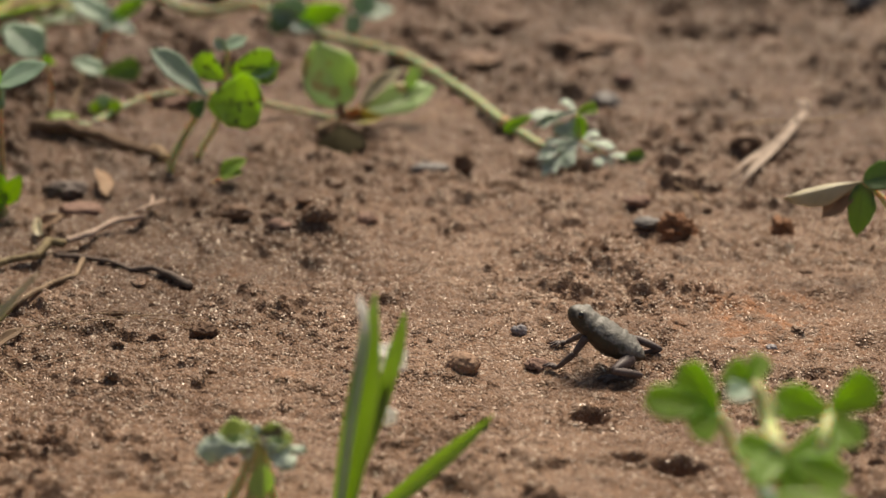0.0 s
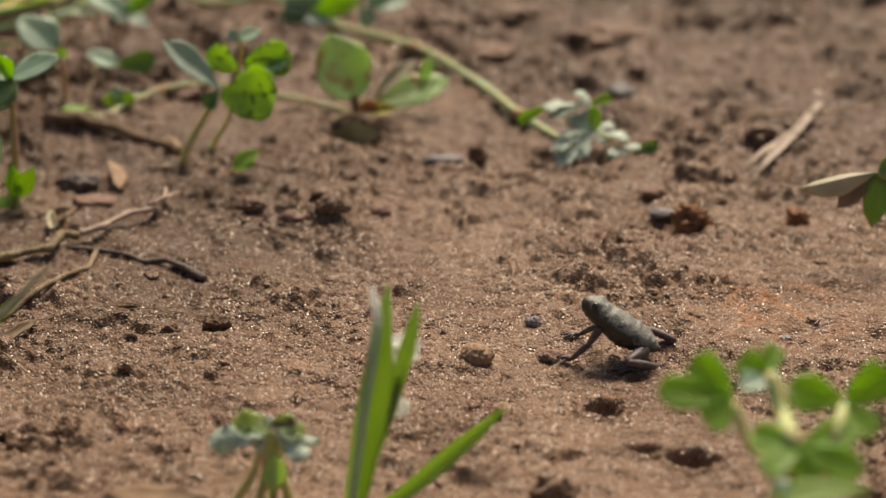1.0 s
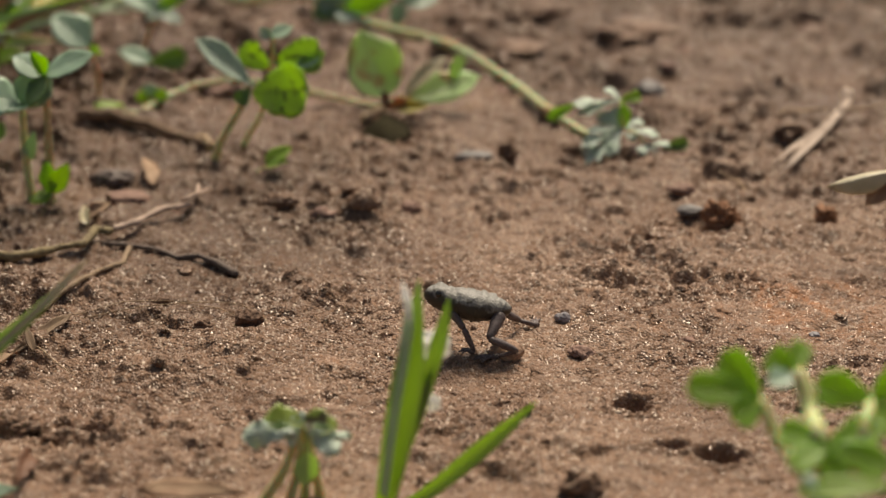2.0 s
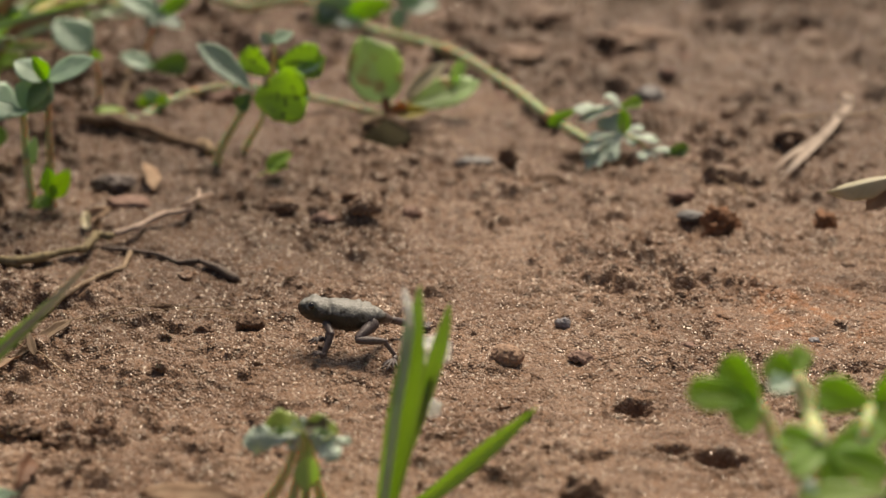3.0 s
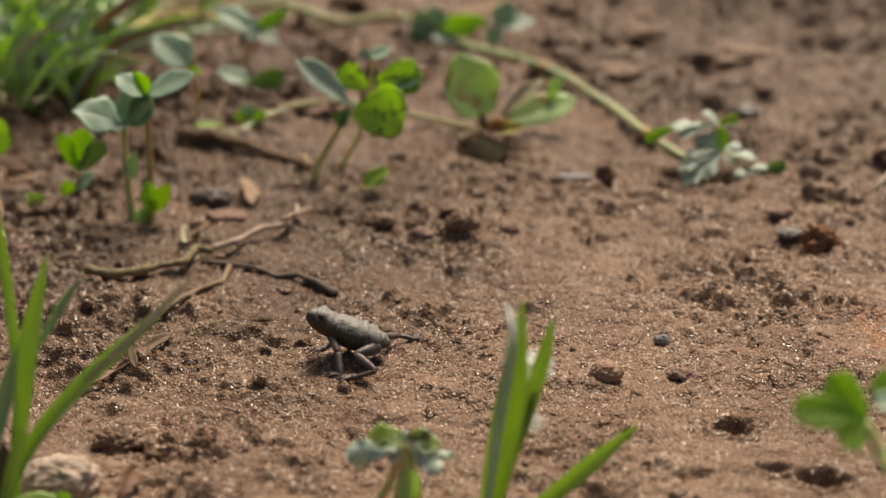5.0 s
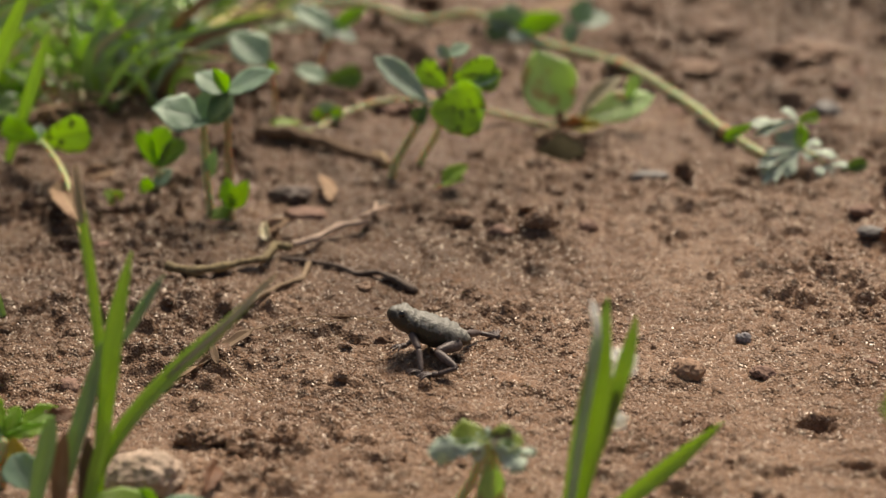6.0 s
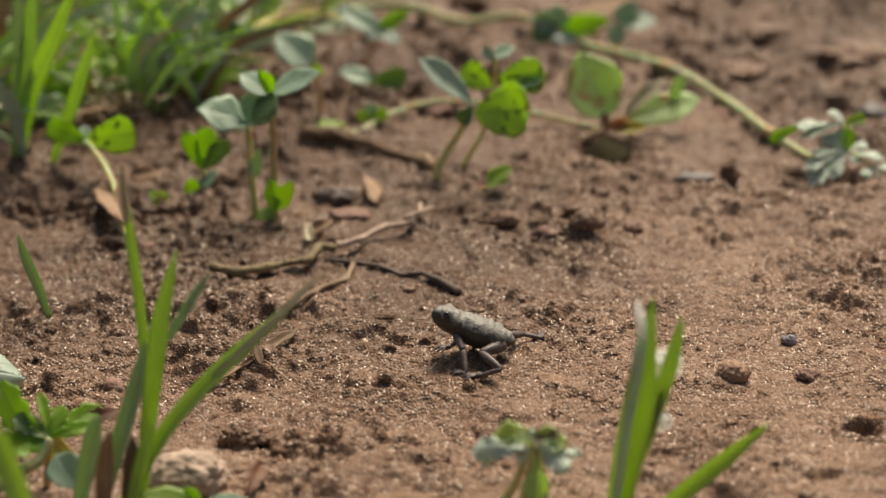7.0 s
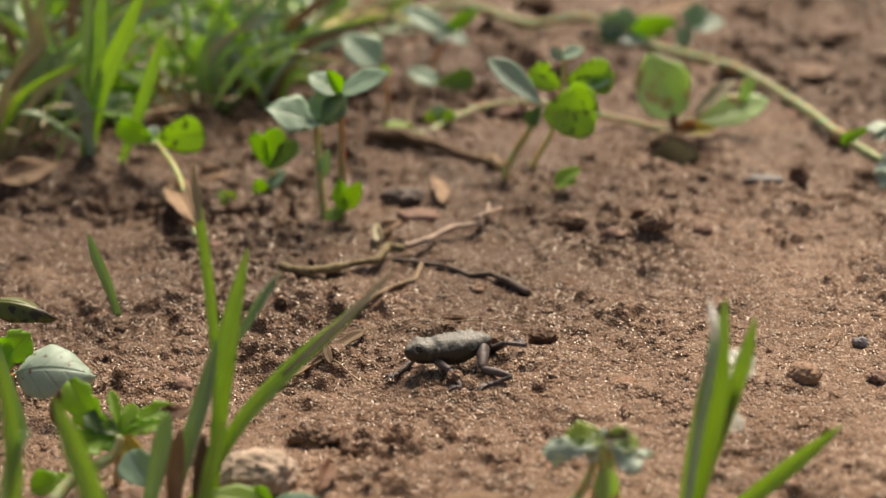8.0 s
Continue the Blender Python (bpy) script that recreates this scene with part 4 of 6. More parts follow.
litter("pale_flake", (-0.0546, 0.3456), (-0.0566, 0.3555), 0.0040, DEAD, "thin pale flake leaning on a stone", 0.0010, (0.4, -0.7, 0.5), 48, "clover", 0.2)
litter("small_leaf", (-0.0691, 0.3771, 0.0018), (-0.0643, 0.3805, 0.0005), 0.0018, LIME, "small pale green fallen leaf", 0.0006, (0, -0.5, 0.85), 49, "oval", 0.3)
litter("brown_leaf", (-0.0561, 0.2371, 0.0005), (-0.0557, 0.2456, 0.0005), 0.0034, BROWN, "small upright reddish-brown dead leaf", 0.0022, (0.2, -0.9, 0.2), 50, "toothed", 0.4)
litter("dry_leaf", (-0.1110, 0.3892, 0.0009), (-0.0983, 0.3900, 0.0021), 0.0026, DEAD, "long pale dry leaf among weeds", 0.0022, (0, -0.4, 0.9), 51)
litter("dry_leaf", (-0.1290, 0.3437, 0.0012), (-0.1203, 0.3514, 0.0031), 0.0050, DEAD, "broad olive-brown dry leaf on a soil bank", 0.0020, (0.2, -0.6, 0.7), 52)
litter("dry_leaf", (-0.0149, 0.4589, 0.0012), (-0.0282, 0.4440, 0.0012), 0.0034, DEAD, "grey-brown dead leaf on far soil", 0.0020, (0.1, -0.6, 0.8), 53)
litter("fallen_leaf", (-0.0414, 0.2382, 0.0012), (-0.0285, 0.2365, 0.0001), 0.0030, DEAD, "pale yellowish fallen blade on the soil", 0.0010, (0, -0.4, 0.9), 54, "lance", 0.2)

tagged(tube("root_fibre", [on_soil((-0.0588, 0.2907, -0.0010), 0.0001), on_soil((-0.0502, 0.2922, 0.0006), 0.0008), on_soil((-0.0409, 0.2941, 0.0009), 0.0010), on_soil((-0.0345, 0.2932, 0.0004), 0.0008), on_soil((-0.0291, 0.2865, 0.0012), 0.0001)], 0.00008, 0.00006, STRAW), "thin pale root fibre lying over soil", "root")

# ---- stones and clods ----
lump("soil_clod", (0.0026, 0.2799, 0.0008), (0.0023, 0.0021, 0.0018), CLOD, 41, "rounded crumbly clod of brown soil", "clod", rough=0.2, sink=0.34, detail=5)
lump("soil_clod", (0.0365, 0.3289), (0.0026, 0.0024, 0.0023), REDCLOD, 2, "dark reddish crumbly clod of soil", "clod", rough=0.6, sink=0.3, detail=5)
lump("soil_clod", (0.0530, 0.3316), (0.0019, 0.0019, 0.0017), REDCLOD, 3, "low reddish crumbly clod of soil", "clod", rough=0.6, sink=0.35)
lump("soil_clod", (0.0035, 0.3551, 0.0004), (0.0014, 0.0014, 0.0018), DARKCLOD, 4, "small dark soil clod standing up", "clod", rough=0.5, sink=0.2)
lump("soil_clod", (-0.0332, 0.2889, -0.0006), (0.0017, 0.0014, 0.0011), DARKCLOD, 5, "dark damp clod of soil", "clod", rough=0.5)
lump("soil_clod", (-0.0394, 0.2875, 0.0013), (0.0012, 0.0010, 0.0009), DARKCLOD, 15, "small dark clod of soil", "clod", rough=0.5)
lump("stone", (0.0131, 0.2816, -0.0008), (0.0017, 0.0011, 0.0004), PINK, 6, "small flat pinkish-brown stone tilted on soil", "stone", rough=0.5, sink=0.1, turn=-12).rotation_euler = (0.35, 0.22, 0)
lump("stone", (0.0107, 0.2928, -0.0004), (0.0011, 0.0009, 0.0009), BLUESTONE, 7, "tiny blue-grey stone on soil", "stone", rough=0.25)
lump("stone", (0.0453, 0.2865, -0.0000), (0.0008, 0.0007, 0.0006), BLUESTONE, 8, "tiny blue-grey stone on soil", "stone", rough=0.25)
lump("stone", (0.0319, 0.3320), (0.0020, 0.0016, 0.0009), SLATE, 9, "flat blue-grey stone in the soil", "stone", rough=0.25, sink=0.3)
lump("stone", (0.0313, 0.3423, 0.0002), (0.0020, 0.0014, 0.0009), PINK, 10, "purplish flat stone in the soil", "stone", rough=0.3)
lump("stone", (0.0295, 0.3930, -0.0002), (0.0026, 0.0026, 0.0013), SLATE, 11, "greyish purple stone in the soil", "stone", rough=0.3, sink=0.46)
lump("stone", (-0.0191, 0.3295, 0.0009), (0.0026, 0.0019, 0.0017), SOIL, 12, "dark brown pebble in crumbly soil", "stone", rough=0.35, turn=20)
lump("stone", (-0.0122, 0.3357, 0.0001), (0.0016, 0.0015, 0.0011), PINK, 13, "small pale pinkish stone", "stone", rough=0.3)
lump("stone", (-0.0218, 0.3395, 0.0004), (0.0016, 0.0010, 0.0008), SOIL, 14, "small dark flat stone", "stone", rough=0.3)
lump("stone", (-0.0023, 0.3624, -0.0006), (0.0032, 0.0018, 0.0012), SLATE, 16, "dark grey flat flake of stone", "stone", rough=0.4, flat=True)
lump("stone", (0.0514, 0.3657, 0.0010), (0.0030, 0.0012, 0.0012), DARKCLOD, 17, "dark elongated stone beside straw", "stone", rough=0.25, turn=14)
lump("stone", (0.0510, 0.3638, 0.0002), (0.0009, 0.0009, 0.0008), SOIL, 18, "small brown soil crumb beside a stone", "stone", rough=0.3)
lump("stone", (-0.0577, 0.3393), (0.0035, 0.0021, 0.0015), PINK, 19, "flat pinkish-grey stone in the soil", "stone", rough=0.25, flat=True)
lump("stone", (-0.0619, 0.3498), (0.0031, 0.0022, 0.0013), CHAR, 20, "dark angular lump of charred soil", "stone", rough=0.5)
lump("stone", (-0.0327, 0.3345, 0.0011), (0.0026, 0.0015, 0.0011), SOIL, 21, "dark flat clod in crumbly soil", "stone", rough=0.4)
lump("stone", (-0.0474, 0.2975, 0.0007), (0.0019, 0.0009, 0.0007), DARKCLOD, 22, "dark flat chip of soil", "stone", rough=0.3)
lump("stone", (-0.0649, 0.2439, 0.0011), (0.0052, 0.0038, 0.0034), PALE, 23, "rounded pale tan stone with dark pits", "stone", rough=0.25, sink=0.34, detail=5)
lump("stone", (-0.0505, 0.4690, -0.0010), (0.004, 0.003, 0.002), DARKCLOD, 25, "dark stone on far soil", "stone", rough=0.4)
lump("stone", (0.0108, 0.4383, 0.0000), (0.0050, 0.0030, 0.0016), SOIL, 26, "flat greyish clod on far soil", "stone", rough=0.4)
lump("stone", (0.0871, 0.4556, 0.0005), (0.0035, 0.003, 0.002), SLATE, 27, "dark grey stone on far soil", "stone", rough=0.4)
lump("soil_clod", (-0.0489, 0.3921, -0.0002), (0.0040, 0.0030, 0.0022), PINK, 28, "pale earthy lump behind the clover", "clod", rough=0.35)
lump("soil_clod", (0.0290, 0.4236, 0.0006), (0.0060, 0.0050, 0.0012), SOIL, 29, "broad rough clod on far soil", "clod", rough=0.5, detail=5)
lump("soil_clod", (0.0065, 0.4114, 0.0016), (0.0050, 0.0040, 0.0009), SOIL, 30, "broad rough clod on far soil", "clod", rough=0.5, detail=5)
lump("soil_clod", (-0.0595, 0.2561, 0.0005), (0.0032, 0.0022, 0.0014), SOIL, 31, "crumbly clod at the edge of a stone", "clod", rough=0.6, detail=5)
lump("soil_clod", (0.0115, 0.2408, -0.0002), (0.0026, 0.0018, 0.0018), SOIL, 32, "rough brown clod close by", "clod", rough=0.45)
rng = random.Random(8)
for i in range(46):
    y_ = rng.uniform(0.245, 0.45)
    x_ = rng.uniform(-0.33, 0.19) * y_
    s_ = rng.uniform(0.0006, 0.0015) * (1 + (y_ - 0.25) * 2)
    lump("soil_clod", (x_, y_), (s_ * rng.uniform(0.9, 1.5), s_, s_ * rng.uniform(0.5, 0.8)), rng.choice((SOIL, SOIL, SOIL, PINK)), 60 + i, "small crumbly clod of brown soil", "clod", rough=0.55, detail=3, sink=0.62, turn=rng.uniform(0, 180), group="clods strewn over the soil")


# ---- weeds standing near the camera ----
def grass_shoot():
    base = on_soil((-0.0123, 0.2340, 0.0007))
    p = thing("grass_shoot", base, "bright green grass shoot with two upright blades", "grass")
    blade("blade", [base, (-0.0112, 0.2330, 0.0057), (-0.0092, 0.2330, 0.0167), (-0.0083, 0.2340, 0.0233), (-0.0076, 0.2360, 0.0297)], 0.0037, (-0.05, -0.95, 0.3), GRASS, p, fold=0.35, base_width=0.35, tip_start=0.5)
    blade("blade", [(-0.0118, 0.2320, 0.0041), (-0.0104, 0.2320, 0.0143), (-0.0091, 0.2330, 0.0223), (-0.0086, 0.2335, 0.0263), (-0.0093, 0.2345, 0.0297)], 0.0018, (-0.7, -0.6, 0.3), PALEEDGE, p, "pale folded edge of a grass blade", fold=0.3, base_width=0.7, tip_start=0.6)
    blade("tip", [(-0.0086, 0.2330, 0.0259), (-0.0089, 0.2334, 0.0281), (-0.0094, 0.2340, 0.0303)], 0.0010, (-0.3, -0.9, 0.3), HUSK, p, "withered white tip of a blade", fold=0.2, steps=5)
    blade("blade", [(-0.0109, 0.2350, 0.0047), (-0.0087, 0.2360, 0.0108), (-0.0062, 0.2370, 0.0191), (-0.0051, 0.2380, 0.0229), (-0.0043, 0.2390, 0.0262)], 0.0019, (0.25, -0.9, 0.3), GRASS, p, fold=0.3, base_width=0.4, tip_start=0.6)
    blade("blade", [(-0.0094, 0.2355, 0.0089), (-0.0077, 0.2360, 0.0138), (-0.0064, 0.2365, 0.0179)], 0.0014, (0.7, -0.7, 0.1), DARKLEAF, p, "shaded inner blade", fold=0.3)
    blade("blade", [on_soil((-0.0096, 0.2376, -0.0008)), (-0.0062, 0.2376, 0.0021), (-0.0008, 0.2376, 0.0071), (0.0031, 0.2376, 0.0108), (0.0059, 0.2376, 0.0136)], 0.0021, (0.1, -0.75, 0.6), GRASS, p, "low slanting grass blade", fold=0.3, base_width=0.6, tip_start=0.5)
    return p


grass_shoot()


def husk(at, size, seed, label):
    """A frayed white husk of a few curled flakes."""
    p = thing("white_husk", at, label, "husk")
    turn_rng = random.Random(seed)
    for k in range(6):
        a = k * 1.05 + seed
        mid = Vector(at) + Vector((math.cos(a), turn_rng.uniform(-0.3, 0.3), math.sin(a))) * size * 0.35
        d = Vector((math.cos(a + 0.9), 0.2, math.sin(a + 0.9))) * size * 0.55
        leaf("flake", mid - d, mid + d, size * 0.6, (0.4 * math.cos(a), -0.75, 0.65 + 0.2 * math.sin(a)), HUSK, p, shape="oval", fold=0.35, ripple=0.3, seed=seed * 9 + k, ns=8, nu=6)
    return p


husk((-0.0061, 0.2395, 0.0199), 0.0028, 1, "frayed white seed husk caught on a grass shoot")
husk((-0.0064, 0.2380, 0.0132), 0.0015, 2, "small white seed husk on a grass shoot")


def wilted_weed():
    base = on_soil((-0.0239, 0.2377, -0.0001))
    p = thing("wilted_clover", base, "wilted clover with pale drooping ragged leaflets", "weed")
    hub = Vector((-0.0216, 0.2377, 0.0109))
    for k, (q, mid) in enumerate((((-0.0276, 0.2387, 0.0001), (-0.0237, 0.2377, 0.0051)), ((-0.0237, 0.2377, 0.0004), (-0.0221, 0.2377, 0.0055)), ((-0.0215, 0.2397, -0.0004), (-0.0214, 0.2387, 0.0052)), ((-0.0193, 0.2407, 0.0008), (-0.0207, 0.2387, 0.0059)))):
        stalk(p, [Vector(q) - Vector((0.0005, 0, 0.0025)), mid, hub + Vector((0.0004 * (k - 1.5), 0, 0))], 0.0007, 0.0004, STEM, 50 + k)
    # two cupped leaflets on top, each with a dark crease
    leaf("leaflet", hub, (-0.0265, 0.2367, 0.0111), 0.0046, (-0.1, -0.62, 0.78), CUPPED, p, "olive cupped leaflet", shape="oval", fold=0.25, droop=-0.22, ripple=0.12, seed=61)
    leaf("crease", (-0.0226, 0.2361, 0.0114), (-0.0256, 0.2358, 0.0112), 0.0010, (-0.1, -0.62, 0.78), DARKLEAF, p, "dark crease of a leaflet", shape="oval", fold=0.2, droop=-0.15, ripple=0.3, seed=68)
    leaf("leaflet", hub, (-0.0173, 0.2367, 0.0108), 0.0038, (0.15, -0.62, 0.78), CUPPED, p, "olive cupped leaflet", shape="oval", fold=0.25, droop=-0.22, ripple=0.12, seed=64)
    leaf("crease", (-0.0203, 0.2361, 0.0114), (-0.0179, 0.2358, 0.0108), 0.0010, (0.1, -0.62, 0.78), DARKLEAF, p, "dark crease of a leaflet", shape="oval", fold=0.2, droop=-0.15, ripple=0.3, seed=69)
    # pale ragged undersides that hang down in front
    leaf("leaflet", (-0.0223, 0.2362, 0.0106), (-0.0285, 0.2352, 0.0102), 0.0042, (-0.15, -0.72, 0.66), WHITISH, p, "pale ragged drooping leaflet", shape="toothed", fold=-0.25, droop=0.12, ripple=0.35, seed=62)
    leaf("leaflet", (-0.0206, 0.2362, 0.0105), (-0.0171, 0.2347, 0.0084), 0.0040, (0.2, -0.75, 0.6), WHITISH, p, "pale ragged drooping leaflet", shape="toothed", fold=-0.25, droop=0.12, ripple=0.35, seed=63)
    leaf("leaflet", (-0.0186, 0.2367, 0.0098), (-0.0157, 0.2367, 0.0096), 0.0017, (0.3, -0.6, 0.7), WHITISH, p, "pale ragged drooping leaflet", shape="toothed", fold=-0.2, ripple=0.35, seed=66)
    leaf("leaflet", (-0.0219, 0.2362, 0.0109), (-0.0231, 0.2357, 0.0088), 0.0018, (0, -0.8, 0.55), WHITISH, p, "pale ragged drooping leaflet", shape="toothed", fold=-0.2, ripple=0.3, seed=65)
    leaf("leaflet", hub, (-0.0226, 0.2387, 0.0114), 0.0020, (0, -0.6, 0.75), WHITISH, p, "pale upturned leaflet", shape="oval", fold=0.2, ripple=0.3, seed=70)
    leaf("leaflet", (-0.0210, 0.2367, 0.0075), (-0.0214, 0.2367, 0.0029), 0.0030, (0.1, -0.85, 0.4), OLD, p, "hanging green leaflet", shape="oval", fold=0.3, seed=67)
    return p


wilted_weed()


def near_clover():
    base = on_soil((0.0404, 0.2254, -0.0017))
    p = thing("clover_plant", base, "lush bright green clover close to the ground", "weed")
    hub = Vector((0.0282, 0.2101, 0.0275))
    hub2 = Vector((0.0318, 0.2127, 0.0290))
    hub3 = Vector((0.0397, 0.2101, 0.0275))
    root = base - Vector((0, 0, 0.001))
    stalk(p, [root, (0.0326, 0.2040, 0.0212), (0.0297, 0.2079, 0.0244), hub], 0.0008, 0.0006, STEM, 71)
    stalk(p, [root, (0.0339, 0.2044, 0.0242), (0.0334, 0.2097, 0.0261), (0.0326, 0.2123, 0.0286), hub2], 0.0011, 0.0008, STEM, 72)
    stalk(p, [root, (0.0376, 0.2044, 0.0243), hub3], 0.0007, 0.0005, STEM, 73)
    lv = lambda a, b, w, fc, m, s, sh="clover", **k: leaf("leaflet", a, b, w, fc, m, p, shape=sh, seed=s, **{"fold": 0.2, "droop": 0.08, **k})
    lv(hub, (0.0206, 0.2092, 0.0294), 0.0045, (0.0, -0.75, 0.65), CLOVER, 71)
    lv(hub, (0.0243, 0.2123, 0.0317), 0.0045, (0.0, -0.9, 0.4), CLOVER, 72)
    lv(hub + Vector((0, -0.0006, 0)), (0.0252, 0.2075, 0.0264), 0.0045, (0.0, -0.8, 0.55), CLOVER, 73)
    lv(hub2, (0.0294, 0.2149, 0.0304), 0.0040, (0.1, -0.95, 0.25), CLOVER, 74)
    lv(hub2, (0.0331, 0.2158, 0.0312), 0.0032, (0.1, -0.95, 0.25), CLOVER, 75)
    lv(hub2, (0.0290, 0.2110, 0.0286), 0.0027, (0.2, -0.35, 0.9), GLAUCOUS, 76, "oval")
    lv(hub3, (0.0339, 0.2105, 0.0288), 0.0049, (0.0, -0.8, 0.55), CLOVER, 77)
    lv(hub3, (0.0443, 0.2110, 0.0305), 0.0050, (0.0, -0.85, 0.5), CLOVER, 78)
    lv(hub3, (0.0418, 0.2062, 0.0253), 0.0045, (0.1, -0.75, 0.6), CLOVER, 79)
    low = Vector((0.0340, 0.2027, 0.0258))
    lv(low, (0.0296, 0.2044, 0.0267), 0.0041, (-0.1, -0.6, 0.75), CLOVER, 80)
    lv(low, (0.0397, 0.2049, 0.0268), 0.0045, (0.0, -0.65, 0.75), CLOVER, 81)
    lv(low, (0.0402, 0.2010, 0.0241), 0.0045, (0.1, -0.7, 0.65), CLOVER, 82)
    lv(low, (0.0353, 0.1992, 0.0219), 0.0038, (-0.1, -0.7, 0.6), CLOVER, 83)
    lv(low, (0.0302, 0.2001, 0.0246), 0.0036, (-0.1, -0.5, 0.85), CLOVER, 84)
    lv(Vector((0.0305, 0.1975, 0.0234)), (0.0407, 0.1984, 0.0236), 0.0027, (0.0, -0.5, 0.85), LIME, 85, "lance")
    # the stalk's pale blue-green stands in for a glare low among the leaves
    tube("pale_stalk", [(0.0315, 0.1992, 0.0244), (0.0335, 0.1971, 0.0214)], 0.0008, 0.0010, GLAUCOUS, p, "broken stalk with glare in its pale colour")
    return p


near_clover()


def drooping_bud():
    base = on_soil((0.0705, 0.3190, 0.0012))
    p = thing("drooping_weed", base, "weed with a pale folded drooping leaf", "weed")
    knot = Vector((0.0626, 0.3190, 0.0123))
    stalk(p, [base - Vector((0, 0, 0.001)), (0.0666, 0.3190, 0.0085), knot], 0.0006, 0.0004, STEM, 91)
    leaf("leaf", knot, (0.0509, 0.3170, 0.0104), 0.0040, (-0.1, -0.45, 0.88), BUDPALE, p, "pale folded drooping leaf", shape="drop", fold=-0.7, droop=0.2, seed=91)
    leaf("leaf", knot + Vector((-0.0015, 0.0005, -0.001)), (0.0565, 0.3170, 0.0073), 0.0036, (-0.2, -0.8, 0.4), DEAD, p, shape="oval", fold=0.3, droop=0.1, seed=92)
    leaf("leaf", knot, (0.0621, 0.3180, 0.0039), 0.0044, (0.1, -0.9, 0.2), DARKLEAF, p, shape="oval", fold=0.3, droop=0.1, seed=93)
    leaf("leaf", knot, (0.0685, 0.3180, 0.0143), 0.0044, (0.1, -0.7, 0.6), DARKLEAF, p, shape="oval", fold=0.3, droop=0.1, seed=94)
    return p


drooping_bud()


# ---- the weedy side ----
def tall_weed():
    base = on_soil((-0.0707, 0.3391, -0.0003))
    p = thing("tall_seedling", base, "taller weed with blue-green oval leaves on two stems", "weed")
    h1, h2 = Vector((-0.0736, 0.3394, 0.0157)), Vector((-0.0697, 0.3401, 0.0205))
    stalk(p, [on_soil((-0.0731, 0.3392, -0.0004), -0.001), (-0.0736, 0.3394, 0.0069), h1], 0.00072, 0.00055, STEM, 101)
    stalk(p, [on_soil((-0.0698, 0.3373, 0.0001), -0.001), (-0.0700, 0.3401, 0.0076), h2], 0.00072, 0.00055, REDSTEM, 102)
    L = lambda a, b, w, fc, m, s, **k: leaf("leaf", a, b, w, fc, m, p, shape=k.pop("shape", "oval"), seed=s, **{"fold": 0.12, "droop": 0.08, **k})
    L(h1, (-0.0813, 0.3374, 0.0187), 0.0072, (-0.2, -0.5, 0.8), GLAUCOUS, 101, droop=0.22, ripple=0.14)
    L(h1, (-0.0736, 0.3354, 0.0161), 0.0062, (-0.1, -0.45, 0.85), GLAUCOUS, 102)
    L(h1, (-0.0696, 0.3414, 0.0208), 0.0064, (0.35, -0.45, 0.8), GLAUCOUS, 103)
    L(h2, (-0.0748, 0.3421, 0.0230), 0.0050, (-0.1, -0.4, 0.9), GLAUCOUS, 104)
    L(h2, (-0.0617, 0.3401, 0.0240), 0.0054, (0.15, -0.4, 0.9), GLAUCOUS, 105)
    L(h2, (-0.0715, 0.3391, 0.0248), 0.0026, (0.5, -0.8, 0.3), CLOVER, 106, fold=0.6)
    L(h2, (-0.0719, 0.3361, 0.0164), 0.0036, (-0.4, -0.85, 0.2), DARKLEAF, 107)
    L((-0.0736, 0.3394, 0.0059), (-0.0717, 0.3384, 0.0119), 0.0020, (0.3, -0.8, 0.4), GLAUCOUS, 108)
    sp = Vector((-0.0695, 0.3371, 0.0017))
    L(sp, (-0.0664, 0.3361, 0.0070), 0.0030, (0.3, -0.8, 0.5), LIME, 109)
    L(sp, (-0.0702, 0.3381, 0.0066), 0.0030, (-0.2, -0.9, 0.3), CLOVER, 110)
    L(sp, (-0.0728, 0.3361, 0.0005), 0.0026, (-0.2, -0.6, 0.7), LIME, 111)
    return p


tall_weed()


def bushy(name, base, heads, label, seed, stem=STEM):
    """A weed of several stems; each head is a place and its leaves (tip, breadth, face, material, shape)."""
    base = on_soil(base)
    p = thing(name, base, label, "weed")
    for k, (hub, leaves) in enumerate(heads):
        hub = Vector(hub)
        stalk(p, [base + Vector((0.0006 * k - 0.0006, 0, -0.0008)), base.lerp(hub, 0.5) + Vector((0.0004, 0, 0.0004)), hub], 0.0005, 0.00034, stem, seed + k)
        for i, (tip, w, fc, mat, shape) in enumerate(leaves):
            leaf("leaf", hub, tip, w, fc, mat, p, shape=shape, fold=0.22, droop=0.12, seed=seed + 7 * k + i, ns=12, nu=8)
    return p


